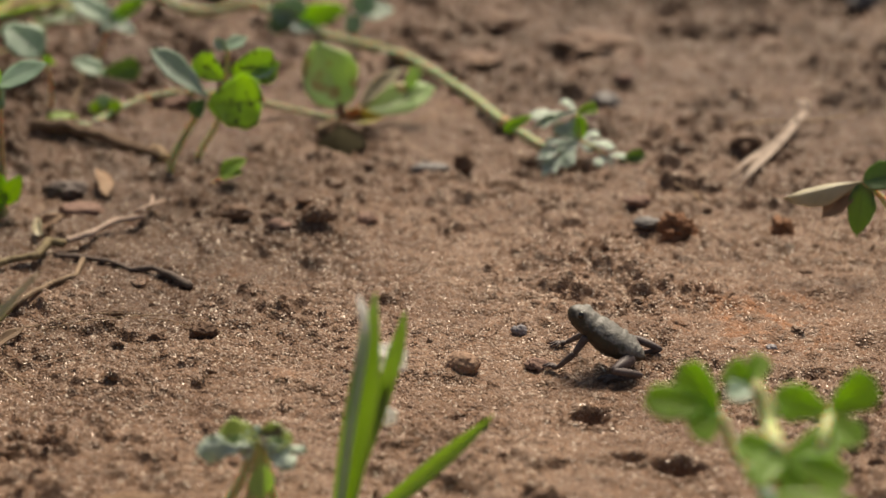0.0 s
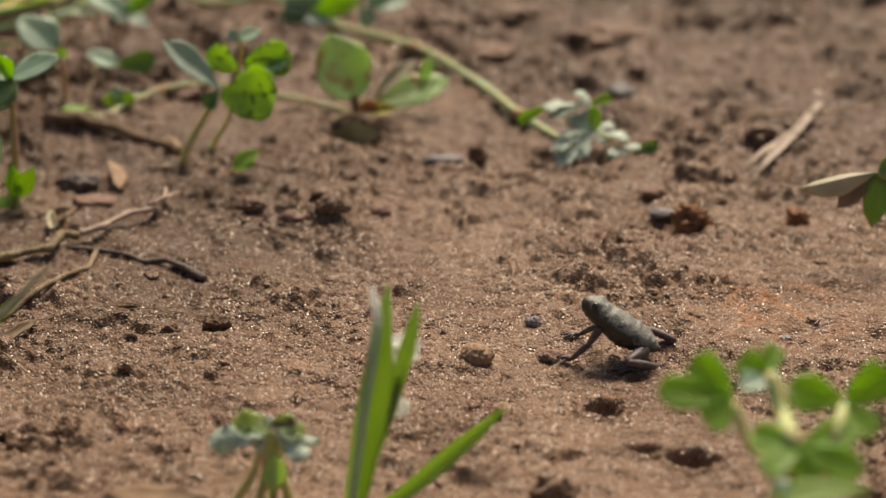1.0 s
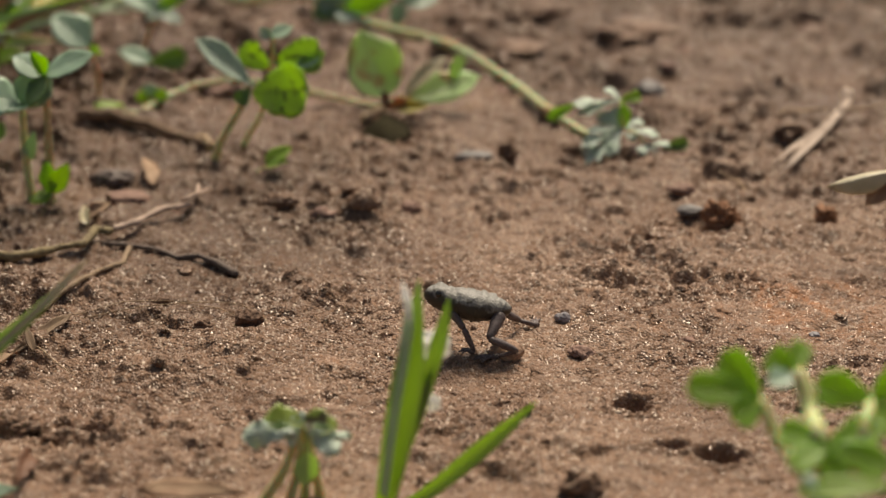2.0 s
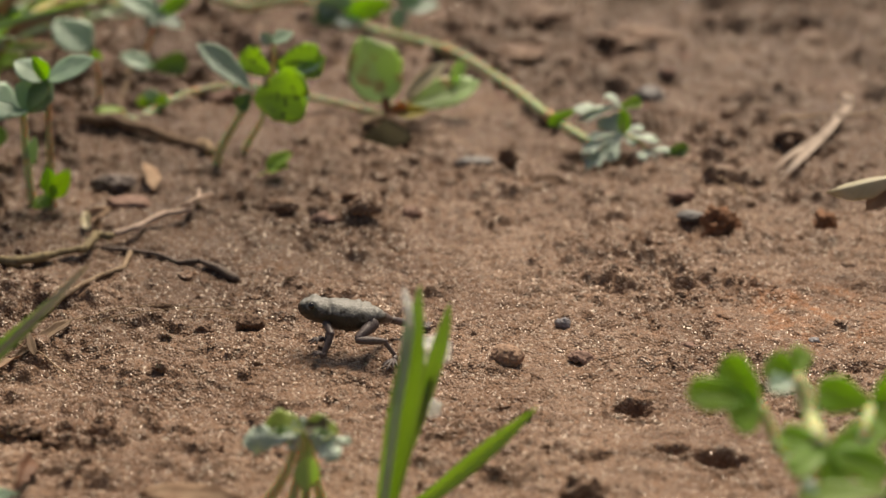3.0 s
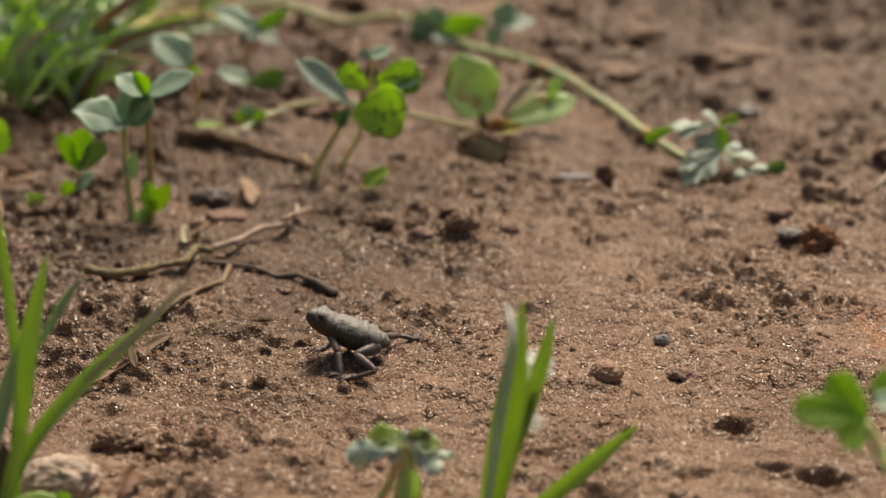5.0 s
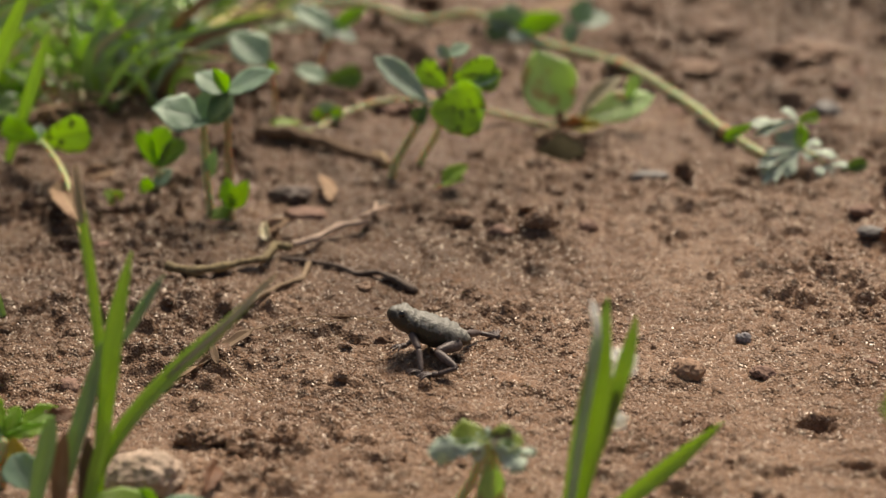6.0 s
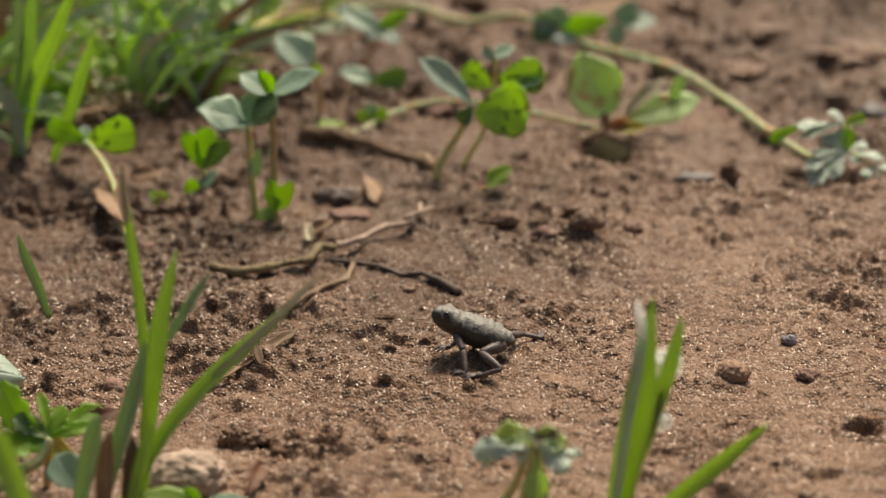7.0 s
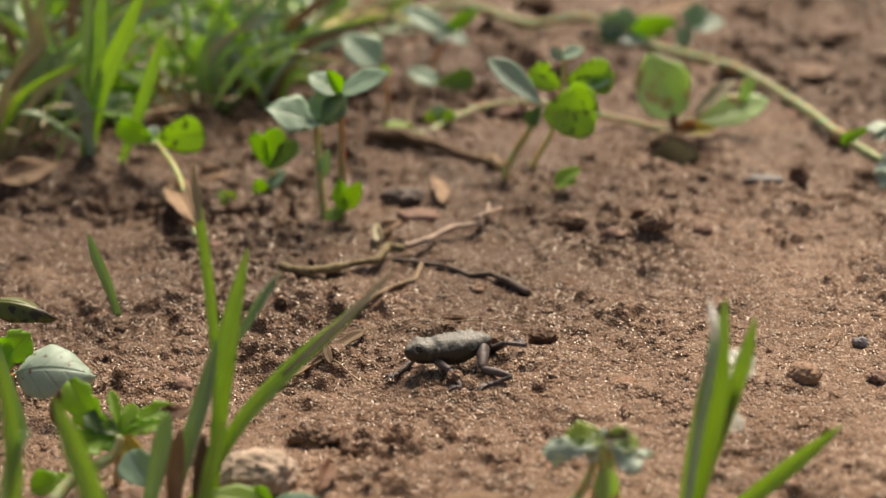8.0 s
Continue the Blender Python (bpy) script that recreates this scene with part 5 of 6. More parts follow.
F1, F2, F3 = (0.0, -0.5, 0.85), (-0.15, -0.96, 0.2), (0.2, -0.9, 0.35)
bushy("low_weed", (-0.0687, 0.3825, 0.0018), [((-0.0701, 0.3825, 0.0121), [((-0.0771, 0.3855, 0.0170), 0.0072, (0.1, -0.6, 0.8), GLAUCOUS, "oval"), ((-0.0678, 0.3815, 0.0109), 0.0016, F2, CLOVER, "lance")])], "weed with one broad blue-green oval leaf", 120, REDSTEM)
bushy("low_weed", (-0.0668, 0.4095, 0.0003), [((-0.0620, 0.4095, 0.0106), [((-0.0701, 0.4115, 0.0149), 0.0050, F1, GLAUCOUS, "oval"), ((-0.0606, 0.4105, 0.0123), 0.0030, F1, SILVER, "oval"), ((-0.0556, 0.4105, 0.0145), 0.0030, (-0.3, -0.8, 0.4), CLOVER, "oval"), ((-0.0571, 0.4075, 0.0090), 0.0030, F1, SILVER, "oval"), ((-0.0635, 0.4075, 0.0096), 0.0028, F3, SILVER, "oval")])], "weed with a whorl of pale leaves on a brown stem", 130, REDSTEM)
bushy("low_weed", (-0.0621, 0.3985, 0.0011), [((-0.0619, 0.3985, 0.0040), [((-0.0677, 0.3995, 0.0061), 0.0040, F1, GLAUCOUS, "oval"), ((-0.0553, 0.3985, 0.0052), 0.0052, F2, DARKLEAF, "clover")])], "low weed with one pale and one dark leaf", 140)
bushy("low_weed", (-0.0588, 0.3848, 0.0001), [((-0.0604, 0.3848, 0.0011), [((-0.0627, 0.3848, 0.0027), 0.0030, F2, LIME, "toothed"), ((-0.0601, 0.3858, 0.0041), 0.0034, F1, GLAUCOUS, "clover"), ((-0.0571, 0.3848, 0.0030), 0.0030, F3, LIME, "toothed")])], "tiny lime-green toothed seedling", 150)
bushy("low_weed", (-0.0838, 0.3485, 0.0000), [((-0.0837, 0.3485, 0.0045), [((-0.0863, 0.3485, 0.0112), 0.0034, (0.2, -0.95, 0.1), CLOVER, "clover"), ((-0.0822, 0.3495, 0.0113), 0.0046, F2, CLOVER, "clover"), ((-0.0789, 0.3485, 0.0095), 0.0040, F3, DARKLEAF, "clover")]), ((-0.0841, 0.3475, 0.0015), [((-0.0863, 0.3465, 0.0026), 0.0034, F2, CLOVER, "clover"), ((-0.0811, 0.3485, 0.0043), 0.0030, F1, GLAUCOUS, "oval")])], "low clover with upright bright green leaflets", 160)
bushy("low_weed", (-0.0896, 0.3439, -0.0004), [((-0.0904, 0.3439, 0.0009), [((-0.0918, 0.3439, 0.0021), 0.0018, F1, LIME, "oval"), ((-0.0885, 0.3439, 0.0016), 0.0020, F2, LIME, "oval"), ((-0.0905, 0.3429, -0.0003), 0.0018, F3, LIME, "oval")])], "tiny pale seedling on a soil bank", 170)


def round_leaf():
    base = on_soil((-0.0913, 0.3266, 0.0007))
    p = thing("clover_plant", base, "clover with two round green leaflets on a long stalk", "weed")
    hub = Vector((-0.1039, 0.3520, 0.0083))
    stalk(p, [base - Vector((0, 0, 0.001)), hub.lerp(base, 0.45) + Vector((0.001, 0, 0.001)), hub], 0.0005, 0.0004, STEM, 180)
    leaf("leaflet", hub, (-0.1108, 0.3530, 0.0107), 0.0052, F2, CLOVER, p, shape="clover", fold=0.15, droop=0.1, seed=181)
    leaf("leaflet", hub, (-0.0950, 0.3510, 0.0099), 0.0076, F2, SPOTTED, p, "round green leaflet with dark spots", shape="clover", fold=0.12, droop=0.1, seed=182)
    leaf("leaflet", hub, (-0.1047, 0.3540, 0.0102), 0.0022, F1, SILVER, p, shape="oval", fold=0.3, seed=183)
    return p


round_leaf()


def grass_tuft(name, base, blades, label, seed=0):
    base = on_soil(base)
    p = thing(name, base, label, "grass")
    for k, (points, w, fc, mat, extra) in enumerate(blades):
        blade("blade", points, w, fc, mat, p, extra.get("label", ""), fold=extra.get("fold", 0.35), base_width=extra.get("bw", 0.5), tip_start=extra.get("ts", 0.5), twist=extra.get("twist", 0.0))
    return p


# the clump close to the camera
grass_tuft("grass_clump", (-0.0717, 0.2352, -0.0005), [
    ([(-0.0692, 0.2370, 0.0001), (-0.0679, 0.2400, 0.0142), (-0.0687, 0.2430, 0.0261), (-0.0698, 0.2450, 0.0354), (-0.0703, 0.2460, 0.0410)], 0.0013, (0.1, -0.9, 0.3), GRASS, {"ts": 0.6, "label": "narrow blade with a dry brown tip"}),
    ([(-0.0689, 0.2360, 0.0007), (-0.0668, 0.2390, 0.0162), (-0.0656, 0.2410, 0.0241), (-0.0637, 0.2430, 0.0320)], 0.0025, (-0.1, -0.95, 0.25), GRASS, {"ts": 0.55}),
    ([(-0.0652, 0.2420, 0.0208), (-0.0631, 0.2430, 0.0241), (-0.0603, 0.2440, 0.0285)], 0.0016, (-0.5, -0.6, 0.6), BLUEGRASS, {"ts": 0.6}),
    ([(-0.0716, 0.2350, -0.0000), (-0.0654, 0.2385, 0.0105), (-0.0585, 0.2405, 0.0179), (-0.0524, 0.2420, 0.0233), (-0.0470, 0.2440, 0.0286)], 0.0023, (-0.3, -0.7, 0.6), GRASS, {"ts": 0.45, "bw": 0.8, "label": "long arching blade"}),
    ([(-0.0735, 0.2340, 0.0004), (-0.0714, 0.2350, 0.0075), (-0.0687, 0.2370, 0.0156), (-0.0671, 0.2385, 0.0223)], 0.0024, (-0.3, -0.85, 0.4), BLUEGRASS, {"ts": 0.6}),
    ([(-0.0757, 0.2320, 0.0014), (-0.0736, 0.2335, 0.0097), (-0.0725, 0.2345, 0.0144)], 0.0024, (-0.1, -0.9, 0.3), BLUEGRASS, {"ts": 0.6, "label": "greyish withered blade"}),
    ([(-0.0697, 0.2330, 0.0011), (-0.0677, 0.2340, 0.0082), (-0.0662, 0.2350, 0.0136)], 0.0018, (0.2, -0.9, 0.3), GRASS, {"ts": 0.6}),
    ([(-0.0599, 0.2403, 0.0169), (-0.0523, 0.2419, 0.0236), (-0.0467, 0.2439, 0.0289)], 0.0009, (-0.3, -0.7, 0.6), BUDPALE, {"ts": 0.7, "label": "dry pale edge of a blade"}),
    ([(-0.0698, 0.2448, 0.0347), (-0.0701, 0.2454, 0.0381), (-0.0703, 0.2460, 0.0418)], 0.0011, (0.1, -0.9, 0.3), BUDPALE, {"ts": 0.4, "label": "dry brown blade tip"}),
    ([(-0.0631, 0.2429, 0.0237), (-0.0615, 0.2436, 0.0264), (-0.0601, 0.2441, 0.0288)], 0.0010, (-0.5, -0.6, 0.6), BUDPALE, {"ts": 0.5, "label": "dry pale blade tip"}),
    ([(-0.0727, 0.2335, 0.0000), (-0.0722, 0.2340, 0.0065), (-0.0713, 0.2346, 0.0125)], 0.0022, (-0.1, -0.9, 0.3), DEAD, {"ts": 0.6, "label": "withered brown sheath"}),
    ([(-0.0702, 0.2345, 0.0005), (-0.0694, 0.2352, 0.0060), (-0.0690, 0.2362, 0.0110)], 0.0020, (0.1, -0.9, 0.3), SCRAP, {"ts": 0.6, "label": "withered brown sheath"}),
], "clump of bright green grass blades")
grass_tuft("grass_clump", (-0.0810, 0.2139, -0.0005), [
    ([(-0.0725, 0.2060, 0.0127), (-0.0739, 0.2070, 0.0175), (-0.0759, 0.2082, 0.0229), (-0.0780, 0.2095, 0.0279)], 0.0026, (0.2, -0.9, 0.35), GRASS, {"ts": 0.6, "bw": 0.9}),
    ([(-0.0846, 0.2100, 0.0101), (-0.0841, 0.2120, 0.0174), (-0.0847, 0.2140, 0.0246), (-0.0858, 0.2150, 0.0308)], 0.0020, (0.3, -0.85, 0.3), GRASS, {"ts": 0.5}),
    ([(-0.0857, 0.2120, 0.0132), (-0.0839, 0.2130, 0.0196), (-0.0827, 0.2140, 0.0219)], 0.0024, (-0.4, -0.7, 0.5), BLUEGRASS, {"ts": 0.6}),
    ([(-0.0978, 0.2480, 0.0174), (-0.0961, 0.2470, 0.0102), (-0.0943, 0.2460, 0.0049)], 0.0016, (0.3, -0.8, 0.4), BLUEGRASS, {"ts": 0.6}),
], "grass blades standing very close by")


def near_weed():
    base = on_soil((-0.0829, 0.2444))
    p = thing("leafy_weed", base, "leafy weed with shiny green toothed leaves", "weed")
    hub = Vector((-0.0817, 0.2444, 0.0064))
    stalk(p, [on_soil((-0.0888, 0.2363)), (-0.0866, 0.2400, 0.0026), (-0.0828, 0.2425, 0.0041), hub], 0.0009, 0.0006, STOLON, 200)
    stalk(p, [base - Vector((0, 0, 0.001)), hub], 0.0005, 0.0005, REDSTEM, 201)
    L = lambda a, b, w, fc, m, s, sh="toothed", lab="", **k: leaf("leaf", a, b, w, fc, m, p, lab, shape=sh, seed=s, **{"fold": 0.25, "droop": 0.14, "ripple": 0.14, "ns": 22, **k})
    L((-0.0823, 0.2430, 0.0047), (-0.0889, 0.2484, 0.0116), 0.0060, (-0.3, -0.7, 0.65), CLOVER, 201)
    L(hub, (-0.0874, 0.2424, 0.0055), 0.0060, (-0.2, -0.7, 0.7), CLOVER, 202)
    L(hub, (-0.0862, 0.2450, 0.0087), 0.0040, (-0.3, -0.5, 0.8), DARKLEAF, 210)
    L(hub, (-0.0837, 0.2484, 0.0106), 0.0021, (0.4, -0.85, 0.3), CLOVER, 203, fold=0.5)
    L(hub, (-0.0805, 0.2474, 0.0092), 0.0030, (0.1, -0.8, 0.6), CLOVER, 204)
    L(hub, (-0.0763, 0.2494, 0.0085), 0.0036, (0.2, -0.75, 0.65), CLOVER, 205)
    L(hub, (-0.0765, 0.2464, 0.0073), 0.0028, (0.2, -0.7, 0.7), CLOVER, 211)
    L((-0.0802, 0.2424, 0.0076), (-0.0787, 0.2404, 0.0036), 0.0040, (0.0, -0.9, 0.4), YELLOW, 206, "clover", "round yellow-green leaf")
    L((-0.0789, 0.2474, 0.0075), (-0.0742, 0.2494, 0.0076), 0.0028, (0.3, -0.7, 0.6), BROWN, 207, "toothed", "brown dead leaf")
    L((-0.0906, 0.2464, 0.0066), (-0.0902, 0.2484, 0.0106), 0.0020, (0.2, -0.9, 0.2), BROWN, 212, "lance", "brown dead leaf")
    L((-0.0799, 0.2404, 0.0061), (-0.0767, 0.2374, 0.0030), 0.0046, (0.0, -0.8, 0.6), GLAUCOUS, 208, "oval")
    L((-0.0877, 0.2424, 0.0012), (-0.0924, 0.2404, 0.0004), 0.0050, (-0.2, -0.8, 0.5), CLOVER, 209, "clover")
    return p


near_weed()


def oval_leaf_weed():
    base = on_soil((-0.1065, 0.2644))
    p = thing("broad_leaf_weed", base, "weed with one pale oval leaf pricked with holes", "weed")
    hub = Vector((-0.1015, 0.2644, 0.0052))
    stalk(p, [base, hub], 0.0006, 0.0005, STEM, 220)
    leaf("leaf", hub, (-0.0910, 0.2654, 0.0047), 0.0076, (-0.02, -0.68, 0.73), PRICKED, p, "pale oval leaf pricked with small brown spots", shape="oval", fold=-0.10, droop=0.75, ripple=0.04, seed=221)
    tube("thorn", [(-0.0911, 0.2652, 0.0064), (-0.0905, 0.2650, 0.0061), (-0.0899, 0.2648, 0.0053)], 0.00018, 0.00010, STRAW, p, "brown leaf tip")
    leaf("leaf", hub + Vector((-0.003, 0, 0.0)), (-0.0995, 0.2664, 0.0103), 0.0062, (0.1, -0.8, 0.55), CLOVER, p, shape="toothed", fold=0.2, droop=0.12, ripple=0.14, seed=222)
    leaf("leaf", hub + Vector((-0.002, 0, 0.0)), (-0.1065, 0.2654, 0.0096), 0.0070, (0.1, -0.7, 0.65), CLOVER, p, shape="oval", fold=0.2, droop=0.1, seed=223)
    arch = Vector((-0.1073, 0.2724, 0.0120))
    stalk(p, [base, base.lerp(arch, 0.5), arch], 0.0005, 0.0004, STEM, 221)
    leaf("leaf", arch, (-0.0978, 0.2724, 0.0099), 0.0042, (0.0, -0.40, 0.9), DARKOLIVE, p, "arching olive leaf with a brown underside", shape="oval", fold=-0.5, droop=0.55, ripple=0.16, seed=224)
    leaf("leaf", arch - Vector((0, -0.0006, 0.0006)), (-0.0991, 0.2730, 0.0100), 0.0034, (0.0, -0.40, 0.9), MOULD, p, "brown underside of the arching leaf", shape="oval", fold=-0.5, droop=0.5, seed=225)
    return p


oval_leaf_weed()
tagged(blade("grass_sprout", [on_soil((-0.0963, 0.2965, 0.0012)), (-0.0975, 0.2965, 0.0048), (-0.0990, 0.2965, 0.0096), (-0.0997, 0.2965, 0.0129)], 0.0016, (0.3, -0.85, 0.4), BLUEGRASS, fold=0.3), "single short blue-green grass blade", "grass")
bushy("low_weed", (-0.0569, 0.2356, 0.0005), [((-0.0613, 0.2356, 0.0019), [((-0.0690, 0.2346, 0.0039), 0.0034, F1, LIME, "oval"), ((-0.0551, 0.2346, 0.0036), 0.0024, F1, GLAUCOUS, "lance"), ((-0.0641, 0.2366, 0.0038), 0.0026, F3, CLOVER, "oval")])], "low weed with flat young leaves", 230)

# far grass and weeds
grass_tuft("grass_tuft", (-0.1166, 0.3575, 0.0025), [
    ([(-0.1181, 0.3575, 0.0025), (-0.1155, 0.3575, 0.0142), (-0.1139, 0.3595, 0.0246), (-0.1127, 0.3615, 0.0358)], 0.0034, (-0.2, -0.95, 0.25), FARGRASS, {}),
    ([(-0.1176, 0.3575, 0.0025), (-0.1140, 0.3575, 0.0152), (-0.1084, 0.3555, 0.0258), (-0.1025, 0.3545, 0.0376)], 0.0034, (0.1, -0.95, 0.25), FARGRASS, {}),
    ([(-0.1184, 0.3585, 0.0021), (-0.1166, 0.3595, 0.0166), (-0.1156, 0.3605, 0.0283), (-0.1160, 0.3615, 0.0378)], 0.0030, (-0.5, -0.8, 0.3), BLUEGRASS, {}),
    ([(-0.1117, 0.3575, 0.0020), (-0.1073, 0.3575, 0.0123), (-0.1042, 0.3575, 0.0203), (-0.1021, 0.3575, 0.0257)], 0.0024, (0.0, -0.95, 0.3), FARGRASS, {}),
    ([(-0.1163, 0.3565, 0.0029), (-0.1165, 0.3555, 0.0118), (-0.1197, 0.3545, 0.0186)], 0.0030, (-0.3, -0.6, 0.7), SILVER, {"label": "pale bent blade"}),
], "tuft of bright green grass blades beyond the bare soil")
grass_tuft("grass_tuft", (-0.1114, 0.3865, 0.0012), [
    ([(-0.1118, 0.3865, 0.0018), (-0.1065, 0.3865, 0.0094), (-0.1011, 0.3865, 0.0179), (-0.0959, 0.3865, 0.0263)], 0.0028, (-0.2, -0.9, 0.4), FARGRASS, {}),
    ([(-0.1118, 0.3865, 0.0018), (-0.1072, 0.3865, 0.0072), (-0.0988, 0.3865, 0.0137)], 0.0026, (0.0, -0.85, 0.5), FARGRASS, {}),
    ([(-0.1118, 0.3865, 0.0018), (-0.1086, 0.3865, 0.0072), (-0.1090, 0.3865, 0.0147)], 0.0028, (-0.3, -0.7, 0.5), BLUEGRASS, {}),
    ([(-0.1121, 0.3875, 0.0012), (-0.1047, 0.3885, 0.0109), (-0.0886, 0.3905, 0.0242)], 0.0034, (-0.2, -0.8, 0.5), BLUEGRASS, {}),
], "tuft of slanting green grass blades")
grass_tuft("dry_grass", (-0.1300, 0.3721, 0.0021), [
    ([(-0.1300, 0.3721, -0.0033), (-0.1306, 0.3721, 0.0116), (-0.1296, 0.3721, 0.0199), (-0.1308, 0.3721, 0.0301)], 0.0026, (-0.1, -0.9, 0.4), BUDPALE, {"fold": 0.5}),
    ([(-0.1286, 0.3721, -0.0043), (-0.1297, 0.3721, 0.0021), (-0.1300, 0.3721, 0.0074)], 0.0026, (0.1, -0.9, 0.4), DEAD, {}),
    ([(-0.1294, 0.3731, 0.0060), (-0.1296, 0.3741, 0.0172), (-0.1283, 0.3751, 0.0283)], 0.0022, (0.1, -0.9, 0.4), BUDPALE, {}),
], "pale dry grass stalks among green weeds")


def border_weed(x, y, rng):
    """One leafy weed of the dense border."""
    z = gz(x, y)
    tall = rng.uniform(0.004, 0.013)
    heads = []
    for k in range(rng.choice((1, 2, 2, 3))):
        hub = Vector((x + rng.uniform(-0.004, 0.004), y + rng.uniform(-0.003, 0.003), z + tall * rng.uniform(0.5, 1.1)))
        lv = []
        for i in range(rng.choice((3, 3, 4))):
            a = rng.uniform(0, 6.28)
            tip = hub + Vector((math.cos(a), math.sin(a) * 0.7, rng.uniform(-0.2, 0.5))) * rng.uniform(0.0045, 0.0085)
            lv.append((tip, rng.uniform(0.0030, 0.0056), (rng.uniform(-0.4, 0.4), rng.uniform(-0.8, -0.3), rng.uniform(0.4, 0.9)), rng.choice((GLAUCOUS, CLOVER, CLOVER, GLAUCOUS, DARKLEAF, DARKLEAF, LIME, SILVER, OLD)), rng.choice(("oval", "clover", "oval", "toothed"))))
        heads.append((hub, lv))
    bushy("low_weed", (x, y), heads, rng.choice(("low leafy green weed in the weedy border", "small clover-like weed with mixed green leaves", "low weed with blue-green and dark leaves")), rng.randint(300, 9000), rng.choice((STEM, REDSTEM)))


def border_grass(x, y, rng):
    """A few thin blades of the dense border, some of them dry."""
    z = gz(x, y)
    bl = []
    for k in range(rng.choice((5, 6, 7))):
        q0 = Vector((x + rng.uniform(-0.003, 0.003), y + rng.uniform(-0.003, 0.003), z - 0.0005))
        lean = Vector((rng.uniform(-0.6, 1.0), rng.uniform(-0.4, 0.3), 1)).normalized() * rng.uniform(0.013, 0.032)
        bl.append(([q0, q0 + lean * 0.5 + Vector((0, 0, 0.001)), q0 + lean + Vector((lean.x * 0.5, 0, -0.003))], rng.uniform(0.0008, 0.0021), (rng.uniform(-0.5, 0.5), -0.8, 0.45), rng.choice((FARGRASS, GRASS, BLUEGRASS, BLUEGRASS, SILVER, DEAD, DEAD, BUDPALE)), {}))
    grass_tuft("grass_tuft", (x, y), bl, "few thin grass blades in the weedy border")


def border_line(x):
    """How near the weedy border comes, at that x."""
    return float(np.interp(x, (-0.145, -0.1331, -0.1175, -0.1023, -0.0900, -0.0830), (0.357, 0.3567, 0.3560, 0.3661, 0.3910, 0.4123)))


rng = random.Random(77)
for k in range(20):
    x_ = rng.uniform(-0.142, -0.092)
    y_ = border_line(x_) + rng.uniform(0.006, 0.028)
    (border_grass if k % 5 < 2 else border_weed)(x_, y_, rng)
rng = random.Random(12)
placed = 0
while placed < 84:
    y_ = rng.uniform(0.378, 0.545)
    x_ = rng.uniform(-0.41 * y_, -0.080)
    edge = (x_ + 0.094 - 0.25 * max(0, y_ - 0.42)) / 0.012 + max(0, (0.392 - y_)) / 0.010
    if rng.random() < max(0, edge) * 0.8:
        continue
    border_weed(x_, y_, rng)
    if rng.random() < 0.85:
        border_grass(x_ + rng.uniform(-0.006, 0.006), y_ + rng.uniform(-0.006, 0.006), rng)
    placed += 1


def thatch(name, count, seed, mats, label, high):
    """Thin blades tangled low over the weedy ground."""
    r = random.Random(seed)
    pieces = []
    while len(pieces) < count:
        y = r.uniform(0.352, 0.53)
        x = r.uniform(-0.44 * y, -0.080)
        # thins out towards the open soil
        if r.random() > max(0.0, min(1.0, (y - border_line(x)) / 0.014)):
            continue
        a = r.uniform(0, 6.28)
        d = Vector((math.cos(a), 0.7 * math.sin(a), r.uniform(0.1, high))) * r.uniform(0.004, 0.012)
        q = Vector((x, y, gz(x, y) + 0.0002))
        side = Vector((r.uniform(-1, 1), r.uniform(-1, 1), 0.6)) * 0.0018
        pieces.append(blade_data([q, q + d + side, q + d * 1.9 + Vector((0, 0, -abs(d.z) * 0.6))], r.uniform(0.0005, 0.0014), (r.uniform(-0.4, 0.4), -0.6, 0.75), fold=0.25, steps=3, nu=2, thick=0.00008))
    v, f, uv = joined(pieces)
    ob = mesh_object(name, v, f, mats, uvs=uv)
    return tagged(ob, label, "grass", kind="stuff")


thatch("dry_thatch", 480, 31, DEAD, "dry brown grass thatch under the weeds", 0.5)
thatch("pale_thatch", 340, 32, BUDPALE, "pale dry grass stalks tangled under the weeds", 0.9)
thatch("green_thatch", 430, 33, FARGRASS, "thin green grass blades tangled among the weeds", 1.2)
thatch("blue_green_thatch", 300, 34, BLUEGRASS, "blue-green grass blades tangled among the weeds", 1.2)
# two plants beside the runner
bushy("low_weed", (-0.0277, 0.4328, 0.0014), [((-0.0293, 0.4328, 0.0043), [((-0.0256, 0.4308, 0.0023), 0.0062, F1, SILVER, "oval"), ((-0.0346, 0.4328, 0.0032), 0.0060, (-0.2, -0.7, 0.5), DARKLEAF, "oval"), ((-0.0299, 0.4348, 0.0089), 0.0060, F2, GLAUCOUS, "oval"), ((-0.0338, 0.4338, 0.0069), 0.0050, F2, GLAUCOUS, "oval"), ((-0.0190, 0.4328, 0.0063), 0.0046, F3, CLOVER, "oval")])], "shaded weed with a pale drooping leaf", 250)
bushy("low_weed", (-0.0177, 0.4312, 0.0007), [((-0.0165, 0.4312, 0.0056), [((-0.0096, 0.4312, 0.0065), 0.0044, F1, SILVER, "oval"), ((-0.0187, 0.4292, 0.0025), 0.0036, F3, GLAUCOUS, "oval"), ((-0.0143, 0.4332, 0.0099), 0.0050, F2, GLAUCOUS, "oval")])], "weed with pale grey-green leaves", 260)
